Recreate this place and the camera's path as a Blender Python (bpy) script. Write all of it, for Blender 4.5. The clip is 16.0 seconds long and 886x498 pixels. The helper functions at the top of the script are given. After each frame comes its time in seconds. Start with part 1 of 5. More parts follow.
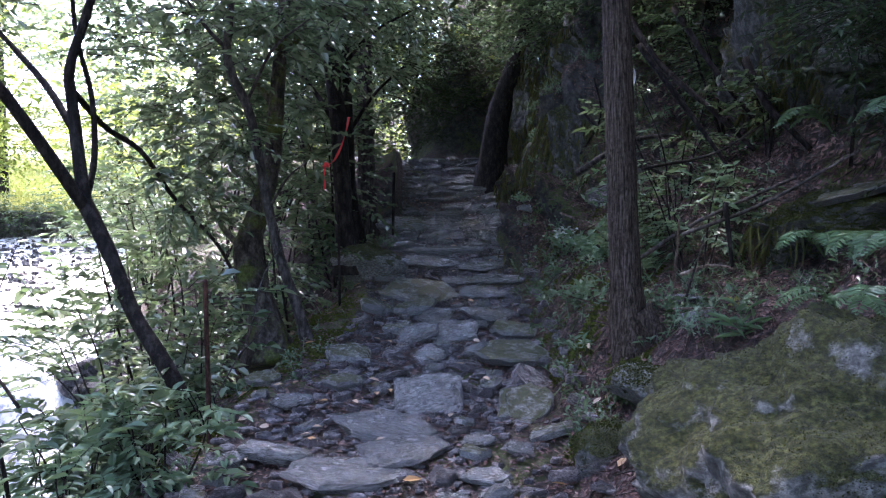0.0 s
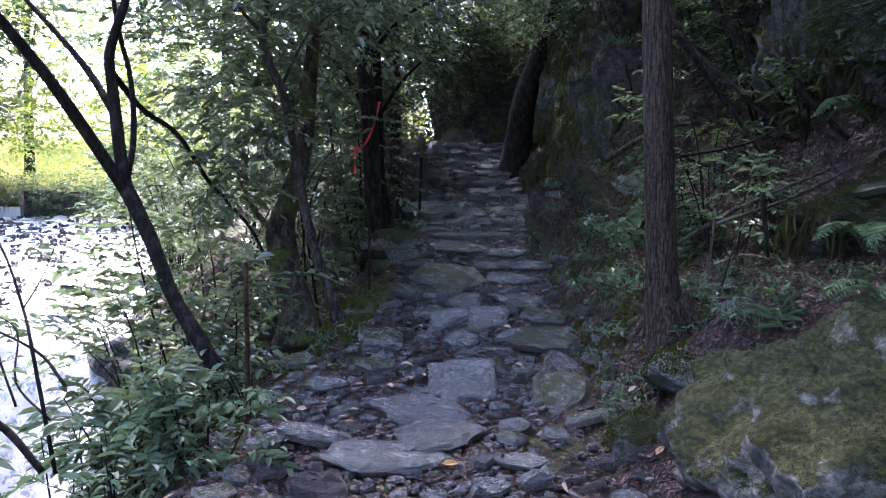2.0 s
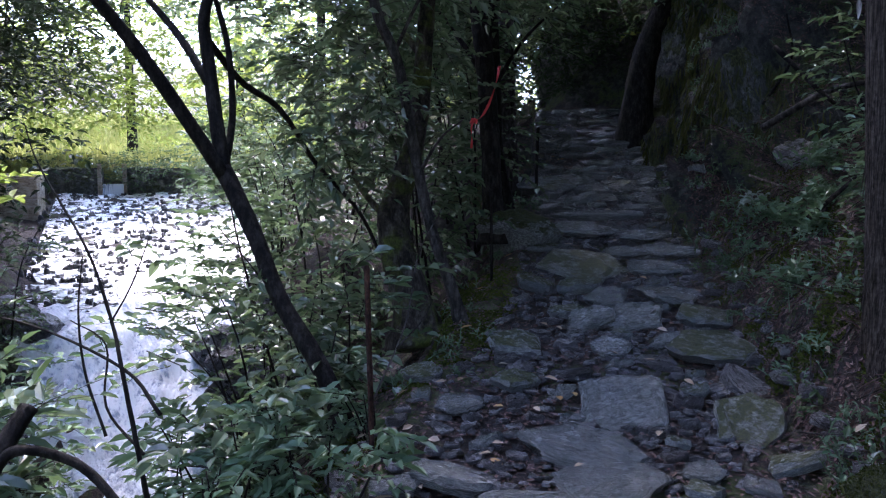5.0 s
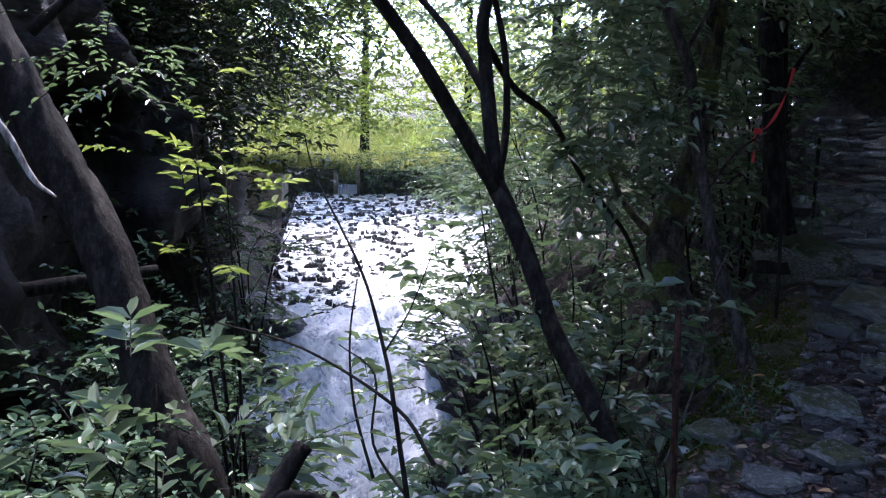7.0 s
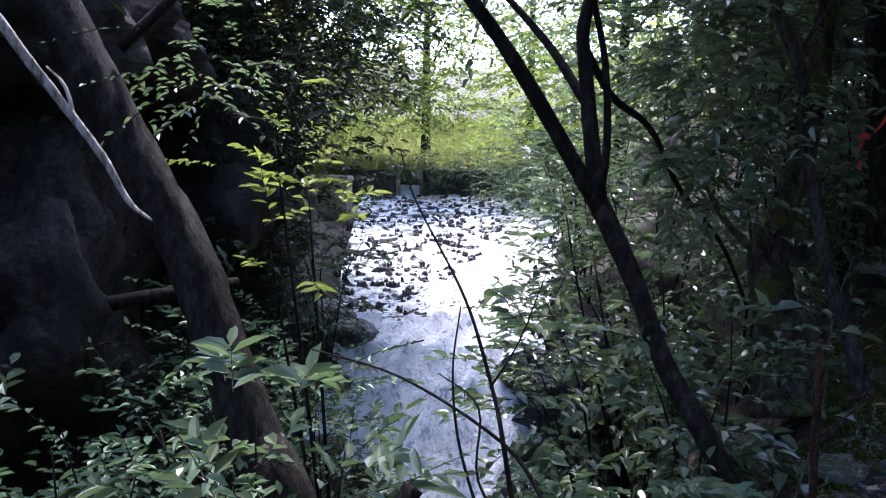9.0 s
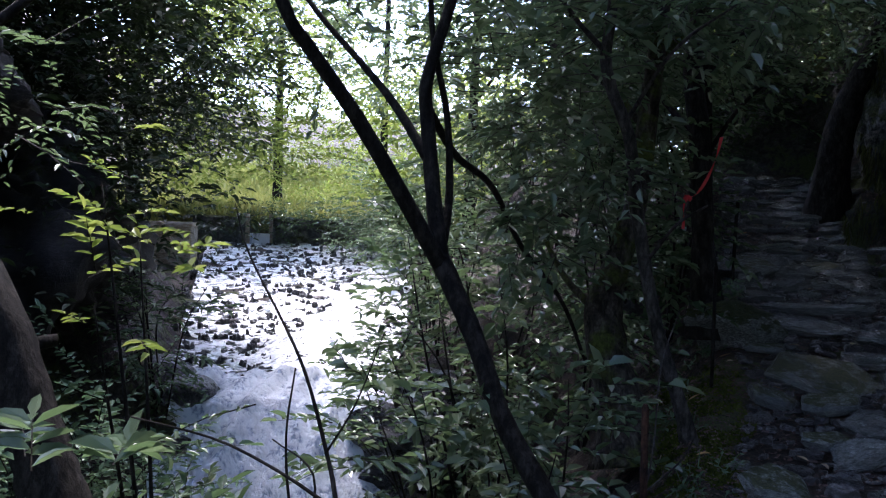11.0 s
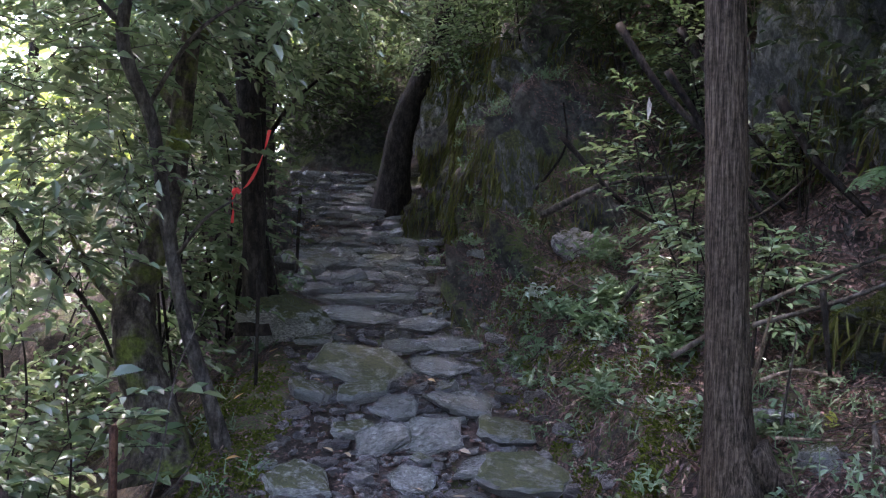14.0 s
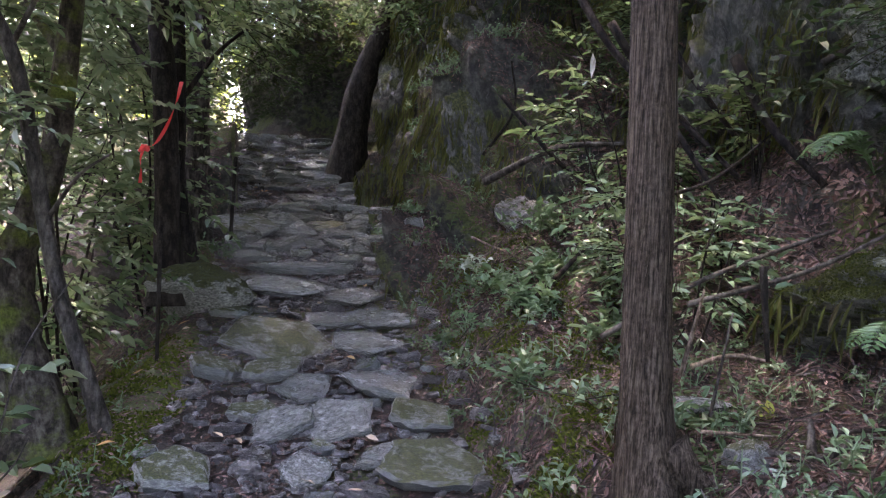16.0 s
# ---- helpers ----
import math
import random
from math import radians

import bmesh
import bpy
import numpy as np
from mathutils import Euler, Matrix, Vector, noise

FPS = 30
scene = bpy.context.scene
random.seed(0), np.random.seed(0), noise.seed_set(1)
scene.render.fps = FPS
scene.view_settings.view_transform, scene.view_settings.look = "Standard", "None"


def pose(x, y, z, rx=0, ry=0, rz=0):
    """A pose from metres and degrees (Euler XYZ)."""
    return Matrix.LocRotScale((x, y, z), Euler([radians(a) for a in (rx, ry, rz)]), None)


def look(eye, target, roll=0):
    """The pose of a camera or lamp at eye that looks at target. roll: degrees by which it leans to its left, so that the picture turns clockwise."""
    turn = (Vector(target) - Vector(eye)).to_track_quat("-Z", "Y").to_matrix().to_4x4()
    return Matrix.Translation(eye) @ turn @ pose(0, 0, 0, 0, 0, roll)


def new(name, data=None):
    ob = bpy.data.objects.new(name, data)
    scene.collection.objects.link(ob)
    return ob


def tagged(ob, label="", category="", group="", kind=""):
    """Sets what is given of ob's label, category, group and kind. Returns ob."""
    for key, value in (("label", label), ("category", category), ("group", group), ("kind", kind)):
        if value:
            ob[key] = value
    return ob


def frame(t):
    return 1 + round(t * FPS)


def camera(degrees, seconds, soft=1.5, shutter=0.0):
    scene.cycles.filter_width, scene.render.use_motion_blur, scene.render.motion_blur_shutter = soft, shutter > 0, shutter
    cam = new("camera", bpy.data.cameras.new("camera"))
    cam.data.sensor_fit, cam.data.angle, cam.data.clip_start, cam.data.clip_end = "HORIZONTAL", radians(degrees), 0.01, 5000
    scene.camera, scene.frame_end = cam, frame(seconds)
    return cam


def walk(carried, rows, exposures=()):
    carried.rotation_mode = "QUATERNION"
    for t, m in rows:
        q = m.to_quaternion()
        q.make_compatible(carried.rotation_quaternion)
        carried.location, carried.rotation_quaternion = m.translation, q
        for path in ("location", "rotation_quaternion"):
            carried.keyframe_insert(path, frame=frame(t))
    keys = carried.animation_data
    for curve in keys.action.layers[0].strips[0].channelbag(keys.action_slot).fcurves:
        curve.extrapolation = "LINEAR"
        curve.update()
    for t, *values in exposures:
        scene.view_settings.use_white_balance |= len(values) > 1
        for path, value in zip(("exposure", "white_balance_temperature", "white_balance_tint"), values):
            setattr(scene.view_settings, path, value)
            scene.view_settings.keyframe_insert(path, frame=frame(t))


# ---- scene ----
cam = camera(59.0, 16.0, soft=1.2)
# seconds, x, y, z, tilt from straight down, turn to the left, roll
ROWS = [
    (0.0, 0.027, -0.102, 1.778, 88.85, -0.58, 0.31),
    (0.5, -0.01, -0.137, 1.784, 87.89, -0.56, 0.6),
    (1.0, -0.063, -0.17, 1.777, 86.91, -0.32, 0.77),
    (1.5, -0.083, -0.176, 1.787, 87.29, -0.13, 0.99),
    (2.0, -0.083, -0.127, 1.794, 87.66, 0.13, 1.55),
    (2.5, -0.099, 0.027, 1.791, 88.7, -0.59, 2.86),
    (3.0, -0.107, 0.157, 1.813, 88.85, -1.31, 3.48),
    (3.5, -0.178, 0.272, 1.809, 87.45, -1.31, 4.84),
    (6.0, -0.621, 0.888, 1.944, 84.81, 0.04, 13.59),
    (6.5, -0.748, 0.976, 1.946, 84.74, 0.42, 18.78),
    (7.0, -0.919, 1.061, 1.97, 85.53, 1.21, 23.12),
    (7.5, -1.108, 1.139, 2.032, 83.5, 1.75, 23.09),
    (8.0, -1.195, 1.158, 2.069, 83.02, 0.47, 27.24),
    (10.5, -1.147, 1.106, 2.059, 89.63, 0.74, 24.48),
    (11.0, -1.149, 1.229, 2.1, 88.97, 1.86, 16.6),
    (11.5, -1.054, 1.272, 2.057, 88.73, 2.93, 11.14),
    (12.0, -1.023, 1.309, 2.104, 88.57, 2.84, 8.19),
    (12.5, -0.976, 1.337, 2.1, 89.19, 2.51, 4.02),
    (13.0, -0.935, 1.382, 2.121, 89.55, 1.74, -2.67),
    (13.5, -0.871, 1.449, 2.125, 89.99, 1.85, -6.78),
    (14.0, -0.753, 1.489, 2.135, 89.24, 1.81, -11.54),
    (14.5, -0.671, 1.509, 2.115, 88.13, 2.17, -14.03),
    (15.0, -0.57, 1.61, 2.111, 86.83, 2.85, -17.54),
    (15.5, -0.444, 1.735, 2.102, 86.98, 3.25, -17.31),
    (16.0, -0.311, 1.824, 2.122, 87.15, 2.83, -12.84),
]


def eye_pose(x, y, z, rx, roll, yaw):
    """A camera pose from its place, its tilt, its lean and its heading."""
    return pose(x, y, z) @ pose(0, 0, 0, 0, 0, yaw) @ pose(0, 0, 0, rx) @ pose(0, 0, 0, 0, 0, roll)


EXPOSURES = [(0.0, 4.5, 6050.0, 34.0), (3.5, 4.15, 5950.0, 32.0), (6.0, 3.3, 5750.0, 28.0), (8.0, 3.15, 5750.0, 27.0), (11.0, 2.75, 5850.0, 25.0), (12.5, 3.2, 6150.0, 25.0), (13.5, 4.7, 6600.0, 30.0), (14.2, 5.05, 7000.0, 31.0), (16.0, 5.38, 7600.0, 33.0)]
walk(cam, [(r[0], eye_pose(*r[1:])) for r in ROWS], EXPOSURES)

# ---- world and sun ----
world = bpy.data.worlds.new("world")
scene.world = world
world.use_nodes = True
wn = world.node_tree
sky = wn.nodes.new("ShaderNodeTexSky")
sky.sky_type = "NISHITA"
sky.sun_disc = False
SUN_EL, SUN_ROT = 60.0, 325.0
sky.sun_elevation, sky.sun_rotation = radians(SUN_EL), radians(SUN_ROT)
sky.air_density, sky.dust_density = 1.0, 1.5
wn.links.new(sky.outputs[0], wn.nodes["Background"].inputs[0])
wn.nodes["Background"].inputs[1].default_value = 0.15
sun = new("sun", bpy.data.lights.new("sun", "SUN"))
sun.data.energy, sun.data.angle, sun.data.color = 2.2, radians(6), (1.0, 0.95, 0.86)
_a = radians(SUN_ROT)
_d = Vector((math.sin(_a) * math.cos(radians(SUN_EL)), math.cos(_a) * math.cos(radians(SUN_EL)), math.sin(radians(SUN_EL))))
sun.matrix_world = look(_d * 40, (0, 0, 0))

# ---- materials ----


def graph(name):
    m = bpy.data.materials.new(name)
    m.use_nodes = True
    nt = m.node_tree
    return m, nt, nt.nodes["Principled BSDF"]


def node(nt, kind, **props):
    n = nt.nodes.new("ShaderNode" + kind)
    for k, v in props.items():
        n.inputs[k].default_value = v
    return n


def coords(nt, scale=(1, 1, 1)):
    tc, mp = nt.nodes.new("ShaderNodeTexCoord"), nt.nodes.new("ShaderNodeMapping")
    mp.inputs["Scale"].default_value = scale
    nt.links.new(tc.outputs["Object"], mp.inputs["Vector"])
    return mp.outputs["Vector"]


def noise_of(nt, vec, scale, detail=6.0, rough=0.6):
    n = node(nt, "TexNoise", Scale=scale, Detail=detail, Roughness=rough)
    nt.links.new(vec, n.inputs["Vector"])
    return n.outputs["Fac"]


def ramp(nt, fac, stops):
    r = nt.nodes.new("ShaderNodeValToRGB")
    while len(r.color_ramp.elements) < len(stops):
        r.color_ramp.elements.new(0.5)
    for e, (p, c) in zip(r.color_ramp.elements, stops):
        e.position = p
        e.color = (*c, 1) if len(c) == 3 else c
    nt.links.new(fac, r.inputs["Fac"])
    return r.outputs["Color"]


def grey(a, b):
    return [(a, (0, 0, 0)), (b, (1, 1, 1))]


def mix(nt, fac, a, b):
    m = nt.nodes.new("ShaderNodeMix")
    m.data_type = "RGBA"
    for sock, v in ((m.inputs[0], fac), (m.inputs[6], a), (m.inputs[7], b)):
        if isinstance(v, (float, int)):
            sock.default_value = v
        elif isinstance(v, tuple):
            sock.default_value = (*v, 1)
        else:
            nt.links.new(v, sock)
    return m.outputs[2]


def maths(nt, op, a, b):
    m = nt.nodes.new("ShaderNodeMath")
    m.operation = op
    for i, v in enumerate((a, b)):
        if isinstance(v, (float, int)):
            m.inputs[i].default_value = v
        else:
            nt.links.new(v, m.inputs[i])
    return m.outputs[0]


def bumped(nt, bsdf, height, strength=0.5, distance=0.02):
    b = node(nt, "Bump", Strength=strength, Distance=distance)
    nt.links.new(height, b.inputs["Height"])
    nt.links.new(b.outputs[0], bsdf.inputs["Normal"])


def up_facing(nt):
    g = nt.nodes.new("ShaderNodeNewGeometry")
    s = nt.nodes.new("ShaderNodeSeparateXYZ")
    nt.links.new(g.outputs["Normal"], s.inputs[0])
    return s.outputs["Z"]


def stone_material(name, dark, mid, light, moss=0.0, rough=0.55, grain=14.0, relief=0.75):
    m, nt, b = graph(name)
    v = coords(nt)
    big, fine = noise_of(nt, v, 2.3), noise_of(nt, v, grain, 10, 0.7)
    streak = noise_of(nt, coords(nt, (5, 24, 30)), 1.5, 6, 0.65) if moss < 1 else noise_of(nt, v, 26.0, 8, 0.75)
    col = ramp(nt, maths(nt, "ADD", maths(nt, "MULTIPLY", fine, 0.6), maths(nt, "MULTIPLY", streak, 0.4)), [(0.43, dark), (0.5, mid), (0.57, light)])
    oi = nt.nodes.new("ShaderNodeObjectInfo")
    col = mix(nt, maths(nt, "MULTIPLY", oi.outputs["Random"], 0.65), col, dark)
    if moss:
        mn = maths(nt, "ADD", noise_of(nt, v, 5.0, 8, 0.7), maths(nt, "MULTIPLY", up_facing(nt), 0.28))
        mf = ramp(nt, mn, grey(0.86 - moss * 0.3, 0.97 - moss * 0.3))
        mc = ramp(nt, noise_of(nt, v, 38.0, 6), [(0.34, (0.006, 0.01, 0.002)), (0.5, (0.028, 0.035, 0.007)), (0.66, (0.07, 0.076, 0.018))])
        col = mix(nt, mf, col, mc)
        fine = maths(nt, "ADD", fine, maths(nt, "MULTIPLY", noise_of(nt, v, 95.0, 4, 0.7), 0.7))
        b.inputs["Roughness"].default_value = 0.8
        nt.links.new(maths(nt, "ADD", maths(nt, "MULTIPLY", mf, 0.4), rough), b.inputs["Roughness"])
    else:
        nt.links.new(maths(nt, "ADD", maths(nt, "MULTIPLY", big, 0.5), rough - 0.25), b.inputs["Roughness"])
    nt.links.new(col, b.inputs["Base Color"])
    bumped(nt, b, maths(nt, "ADD", fine, maths(nt, "MULTIPLY", streak, 0.9)), relief, 0.03)
    return m


SLATE = stone_material("slate", (0.055, 0.059, 0.054), (0.12, 0.126, 0.116), (0.24, 0.246, 0.228), rough=0.25, relief=0.62)
CHIPS = stone_material("slate_chips", (0.012, 0.011, 0.011), (0.062, 0.06, 0.058), (0.24, 0.23, 0.225), rough=0.34)
SLATE_MOSSY = stone_material("mossy_slate", (0.05, 0.055, 0.055), (0.11, 0.12, 0.11), (0.25, 0.265, 0.24), moss=0.68, rough=0.32, relief=0.5)
BOULDER = stone_material("lichened_boulder", (0.05, 0.054, 0.046), (0.15, 0.16, 0.14), (0.34, 0.35, 0.31), moss=1.22, rough=0.65, grain=16.0)
CLIFF = stone_material("cliff_rock", (0.016, 0.017, 0.014), (0.055, 0.058, 0.048), (0.15, 0.15, 0.13), moss=1.12, rough=0.6, grain=6.0)
PALE_CLIFF = stone_material("pale_outcrop_rock", (0.05, 0.05, 0.048), (0.16, 0.16, 0.155), (0.36, 0.36, 0.35), moss=0.5, rough=0.6, grain=9.0)
# brown rock set near black: the gorge wall's shade is in the colour
GORGE_SHADED = stone_material("shaded_gorge_rock", (0.006, 0.005, 0.004), (0.02, 0.016, 0.013), (0.06, 0.05, 0.042), moss=0.5, rough=0.7, grain=5.0)
WET_ROCK = stone_material("wet_rock", (0.012, 0.013, 0.015), (0.05, 0.052, 0.055), (0.14, 0.145, 0.15), rough=0.3, grain=8.0)
CONCRETE = stone_material("weathered_concrete", (0.2, 0.15, 0.1), (0.45, 0.38, 0.28), (0.62, 0.56, 0.46), moss=0.3, rough=0.75, grain=5.0)


def ground_material():
    m, nt, b = graph("forest_soil")
    v = coords(nt)
    fine, mid_n, big = noise_of(nt, v, 55.0, 8, 0.75), noise_of(nt, v, 9.0, 8, 0.7), noise_of(nt, v, 1.3, 5, 0.6)
    soil = ramp(nt, maths(nt, "ADD", maths(nt, "MULTIPLY", fine, 0.6), maths(nt, "MULTIPLY", mid_n, 0.4)),
                [(0.4, (0.007, 0.005, 0.004)), (0.5, (0.028, 0.018, 0.013)), (0.58, (0.08, 0.052, 0.04)), (0.68, (0.16, 0.125, 0.105))])
    mf = ramp(nt, maths(nt, "ADD", big, maths(nt, "MULTIPLY", mid_n, 0.5)), grey(0.76, 0.85))
    mc = ramp(nt, fine, [(0.35, (0.02, 0.032, 0.007)), (0.6, (0.075, 0.1, 0.02)), (0.75, (0.13, 0.15, 0.035))])
    rock = ramp(nt, mid_n, [(0.4, (0.007, 0.008, 0.006)), (0.5, (0.03, 0.033, 0.025)), (0.62, (0.085, 0.086, 0.072))])
    steep = ramp(nt, maths(nt, "ADD", up_facing(nt), maths(nt, "MULTIPLY", big, 0.3)), grey(0.55, 0.78))
    col = mix(nt, steep, rock, soil)
    col = mix(nt, mf, col, mc)
    nt.links.new(col, b.inputs["Base Color"])
    b.inputs["Roughness"].default_value = 0.8
    bumped(nt, b, maths(nt, "ADD", fine, maths(nt, "MULTIPLY", mid_n, 2.0)), 1.0, 0.06)
    return m


SOIL = ground_material()


def bark_material(name, dark, mid, light, moss=0.0, scale=(26, 26, 2.2)):
    m, nt, b = graph(name)
    v, w = coords(nt, scale), coords(nt)
    fib, fine = noise_of(nt, v, 1.6, 9, 0.7), noise_of(nt, w, 45.0, 6, 0.7)
    col = ramp(nt, maths(nt, "ADD", maths(nt, "MULTIPLY", fib, 0.75), maths(nt, "MULTIPLY", fine, 0.25)), [(0.41, dark), (0.5, mid), (0.61, light)])
    if moss:
        mf = ramp(nt, noise_of(nt, w, 3.0, 8, 0.7), grey(0.78 - 0.4 * moss, 0.9 - 0.4 * moss))
        mc = ramp(nt, fine, [(0.3, (0.02, 0.03, 0.006)), (0.7, (0.1, 0.12, 0.025))])
        col = mix(nt, mf, col, mc)
    nt.links.new(col, b.inputs["Base Color"])
    b.inputs["Specular IOR Level"].default_value = 0.15
    b.inputs["Roughness"].default_value = 0.85
    bumped(nt, b, maths(nt, "ADD", fib, maths(nt, "MULTIPLY", fine, 0.3)), 0.9, 0.015)
    return m


CEDAR_BARK = bark_material("cedar_bark", (0.008, 0.006, 0.004), (0.038, 0.029, 0.021), (0.105, 0.084, 0.063), moss=0.4, scale=(70, 70, 4))
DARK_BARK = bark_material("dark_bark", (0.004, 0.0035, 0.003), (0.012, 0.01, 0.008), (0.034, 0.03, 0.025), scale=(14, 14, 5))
MOSSY_BARK = bark_material("mossy_bark", (0.012, 0.01, 0.008), (0.04, 0.033, 0.026), (0.1, 0.09, 0.07), moss=0.75, scale=(12, 12, 5))
GREY_BARK = bark_material("grey_bark", (0.012, 0.011, 0.009), (0.036, 0.032, 0.027), (0.085, 0.078, 0.066), moss=0.3, scale=(14, 14, 5))
PALE_WOOD = bark_material("pale_dead_wood", (0.12, 0.1, 0.085), (0.3, 0.27, 0.24), (0.55, 0.53, 0.5), scale=(20, 20, 3))
TAN_WOOD = bark_material("tan_dead_wood", (0.035, 0.026, 0.019), (0.11, 0.085, 0.062), (0.26, 0.21, 0.165), scale=(20, 20, 3))
RUST = bark_material("rusty_iron", (0.015, 0.008, 0.006), (0.04, 0.02, 0.014), (0.09, 0.045, 0.028), scale=(30, 30, 10))


def leaf_material(name, colours, rough=0.42, through_light=0.35, spec=0.5, green=0.4):
    m, nt, b = graph(name)
    g = nt.nodes.new("ShaderNodeNewGeometry")
    n = len(colours)
    col = ramp(nt, g.outputs["Random Per Island"], [(i / max(1, n - 1), c) for i, c in enumerate(colours)])
    v = coords(nt)
    col = mix(nt, maths(nt, "MULTIPLY", noise_of(nt, v, 1.1, 3), 0.5), col, tuple(0.45 * c for c in colours[0]))
    nt.links.new(col, b.inputs["Base Color"])
    b.inputs["Roughness"].default_value = rough
    b.inputs["Specular IOR Level"].default_value = spec
    if through_light:
        t = nt.nodes.new("ShaderNodeBsdfTranslucent")
        ms = nt.nodes.new("ShaderNodeMixShader")
        ms.inputs[0].default_value = through_light
        nt.links.new(mix(nt, green, col, (0.12, 0.2, 0.045)), t.inputs["Color"])
        nt.links.new(b.outputs[0], ms.inputs[1])
        nt.links.new(t.outputs[0], ms.inputs[2])
        nt.links.new(ms.outputs[0], nt.nodes["Material Output"].inputs["Surface"])
    return m


# leaf green lightened and greyed to stand in for reflected sky
LEAF = leaf_material("glossy_leaf", [(0.06, 0.1, 0.06), (0.12, 0.175, 0.1), (0.17, 0.23, 0.14), (0.24, 0.29, 0.18)], rough=0.26, spec=1.0, through_light=0.4)
LEAF_PALE = leaf_material("pale_leaf", [(0.075, 0.14, 0.075), (0.12, 0.205, 0.115), (0.19, 0.28, 0.17)], rough=0.42, spec=0.5)
LEAF_SILVER = leaf_material("silvery_leaf", [(0.3, 0.36, 0.3), (0.42, 0.48, 0.42)], rough=0.45, through_light=0.2)
# yellow-green made brighter: part of the clearing's sunlight is in this colour
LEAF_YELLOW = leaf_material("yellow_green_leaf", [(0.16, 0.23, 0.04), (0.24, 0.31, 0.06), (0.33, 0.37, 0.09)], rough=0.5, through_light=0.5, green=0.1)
# leaf copy with the shade of gorge and slope put into its colour
LEAF_SHADED = leaf_material("shaded_leaf", [(0.015, 0.03, 0.012), (0.025, 0.045, 0.018), (0.04, 0.065, 0.025)], rough=0.5, through_light=0.15, spec=0.3)
FERN = leaf_material("fern_frond", [(0.06, 0.13, 0.06), (0.09, 0.18, 0.08), (0.12, 0.22, 0.1)], rough=0.45)
MOSS = leaf_material("moss_tuft", [(0.022, 0.03, 0.006), (0.042, 0.052, 0.01), (0.068, 0.08, 0.015)], rough=0.9, through_light=0.0, spec=0.1)
MOSS_BRIGHT = leaf_material("verge_moss", [(0.03, 0.042, 0.008), (0.075, 0.095, 0.017), (0.13, 0.15, 0.028)], rough=0.9, through_light=0.1, spec=0.1)
HANGING = leaf_material("hanging_moss", [(0.03, 0.034, 0.01), (0.075, 0.085, 0.022), (0.13, 0.135, 0.04), (0.06, 0.042, 0.025), (0.1, 0.11, 0.03)], rough=0.8, through_light=0.1, spec=0.2)
CEDAR_LEAF = leaf_material("cedar_leaf", [(0.02, 0.045, 0.022), (0.035, 0.07, 0.035), (0.05, 0.09, 0.045)], rough=0.5, through_light=0.2, spec=0.3)
# very pale grass: its albedo carries some of the sunlight
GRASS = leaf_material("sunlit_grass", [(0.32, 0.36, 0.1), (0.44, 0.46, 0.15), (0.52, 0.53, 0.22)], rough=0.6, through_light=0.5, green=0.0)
LITTER = leaf_material("leaf_litter", [(0.035, 0.016, 0.012), (0.07, 0.03, 0.021), (0.1, 0.044, 0.031), (0.2, 0.12, 0.09), (0.03, 0.013, 0.01)], rough=0.55, through_light=0.0)
PALE_LITTER = leaf_material("pale_fallen_leaf", [(0.3, 0.2, 0.11), (0.45, 0.36, 0.26), (0.5, 0.25, 0.06)], rough=0.5, through_light=0.0)


def plain(name, col, rough=0.6):
    m, nt, b = graph(name)
    c = ramp(nt, noise_of(nt, coords(nt), 30.0), [(0.3, tuple(0.75 * k for k in col)), (0.7, col)])
    nt.links.new(c, b.inputs["Base Color"])
    b.inputs["Roughness"].default_value = rough
    return m


RED = plain("red_tape", (0.75, 0.03, 0.03), 0.45)
WIRE = plain("grey_wire", (0.3, 0.3, 0.3), 0.5)


def water_material(name, foam_lo, foam_hi, scale, rough, body):
    m, nt, b = graph(name)
    v = coords(nt, scale)
    n1, n2 = noise_of(nt, v, 3.0, 8, 0.65), noise_of(nt, v, 11.0, 6, 0.6)
    f = ramp(nt, maths(nt, "ADD", maths(nt, "MULTIPLY", n1, 0.6), maths(nt, "MULTIPLY", n2, 0.4)), grey(foam_lo, foam_hi))
    nt.links.new(mix(nt, f, body, (0.82, 0.85, 0.88)), b.inputs["Base Color"])
    nt.links.new(maths(nt, "ADD", maths(nt, "MULTIPLY", f, 0.4), rough), b.inputs["Roughness"])
    b.inputs["IOR"].default_value = 1.33
    b.inputs["Specular IOR Level"].default_value = 1.0
    bumped(nt, b, maths(nt, "ADD", n1, n2), 0.7, 0.06)
    return m


def lit_through(m, share):
    """Thin white water lets light through."""
    nt = m.node_tree
    b, t, ms = nt.nodes["Principled BSDF"], nt.nodes.new("ShaderNodeBsdfTranslucent"), nt.nodes.new("ShaderNodeMixShader")
    ms.inputs[0].default_value = share
    nt.links.new(b.inputs["Base Color"].links[0].from_socket, t.inputs["Color"])
    nt.links.new(b.outputs[0], ms.inputs[1])
    nt.links.new(t.outputs[0], ms.inputs[2])
    nt.links.new(ms.outputs[0], nt.nodes["Material Output"].inputs["Surface"])
    return m


WATER_RIFFLE = water_material("riffle_water", 0.42, 0.55, (1, 1, 1), 0.08, (0.05, 0.06, 0.06))
WATER_FALL = lit_through(water_material("falling_water", 0.4, 0.5, (2.6, 2.6, 0.3), 0.15, (0.34, 0.4, 0.5)), 0.04)
WATER_CHUTE = lit_through(water_material("foaming_chute", 0.36, 0.52, (2.0, 1.2, 2.0), 0.12, (0.1, 0.11, 0.12)), 0.04)
WATER_POOL = water_material("pool_water", 0.52, 0.7, (1, 1, 1), 0.05, (0.02, 0.025, 0.03))

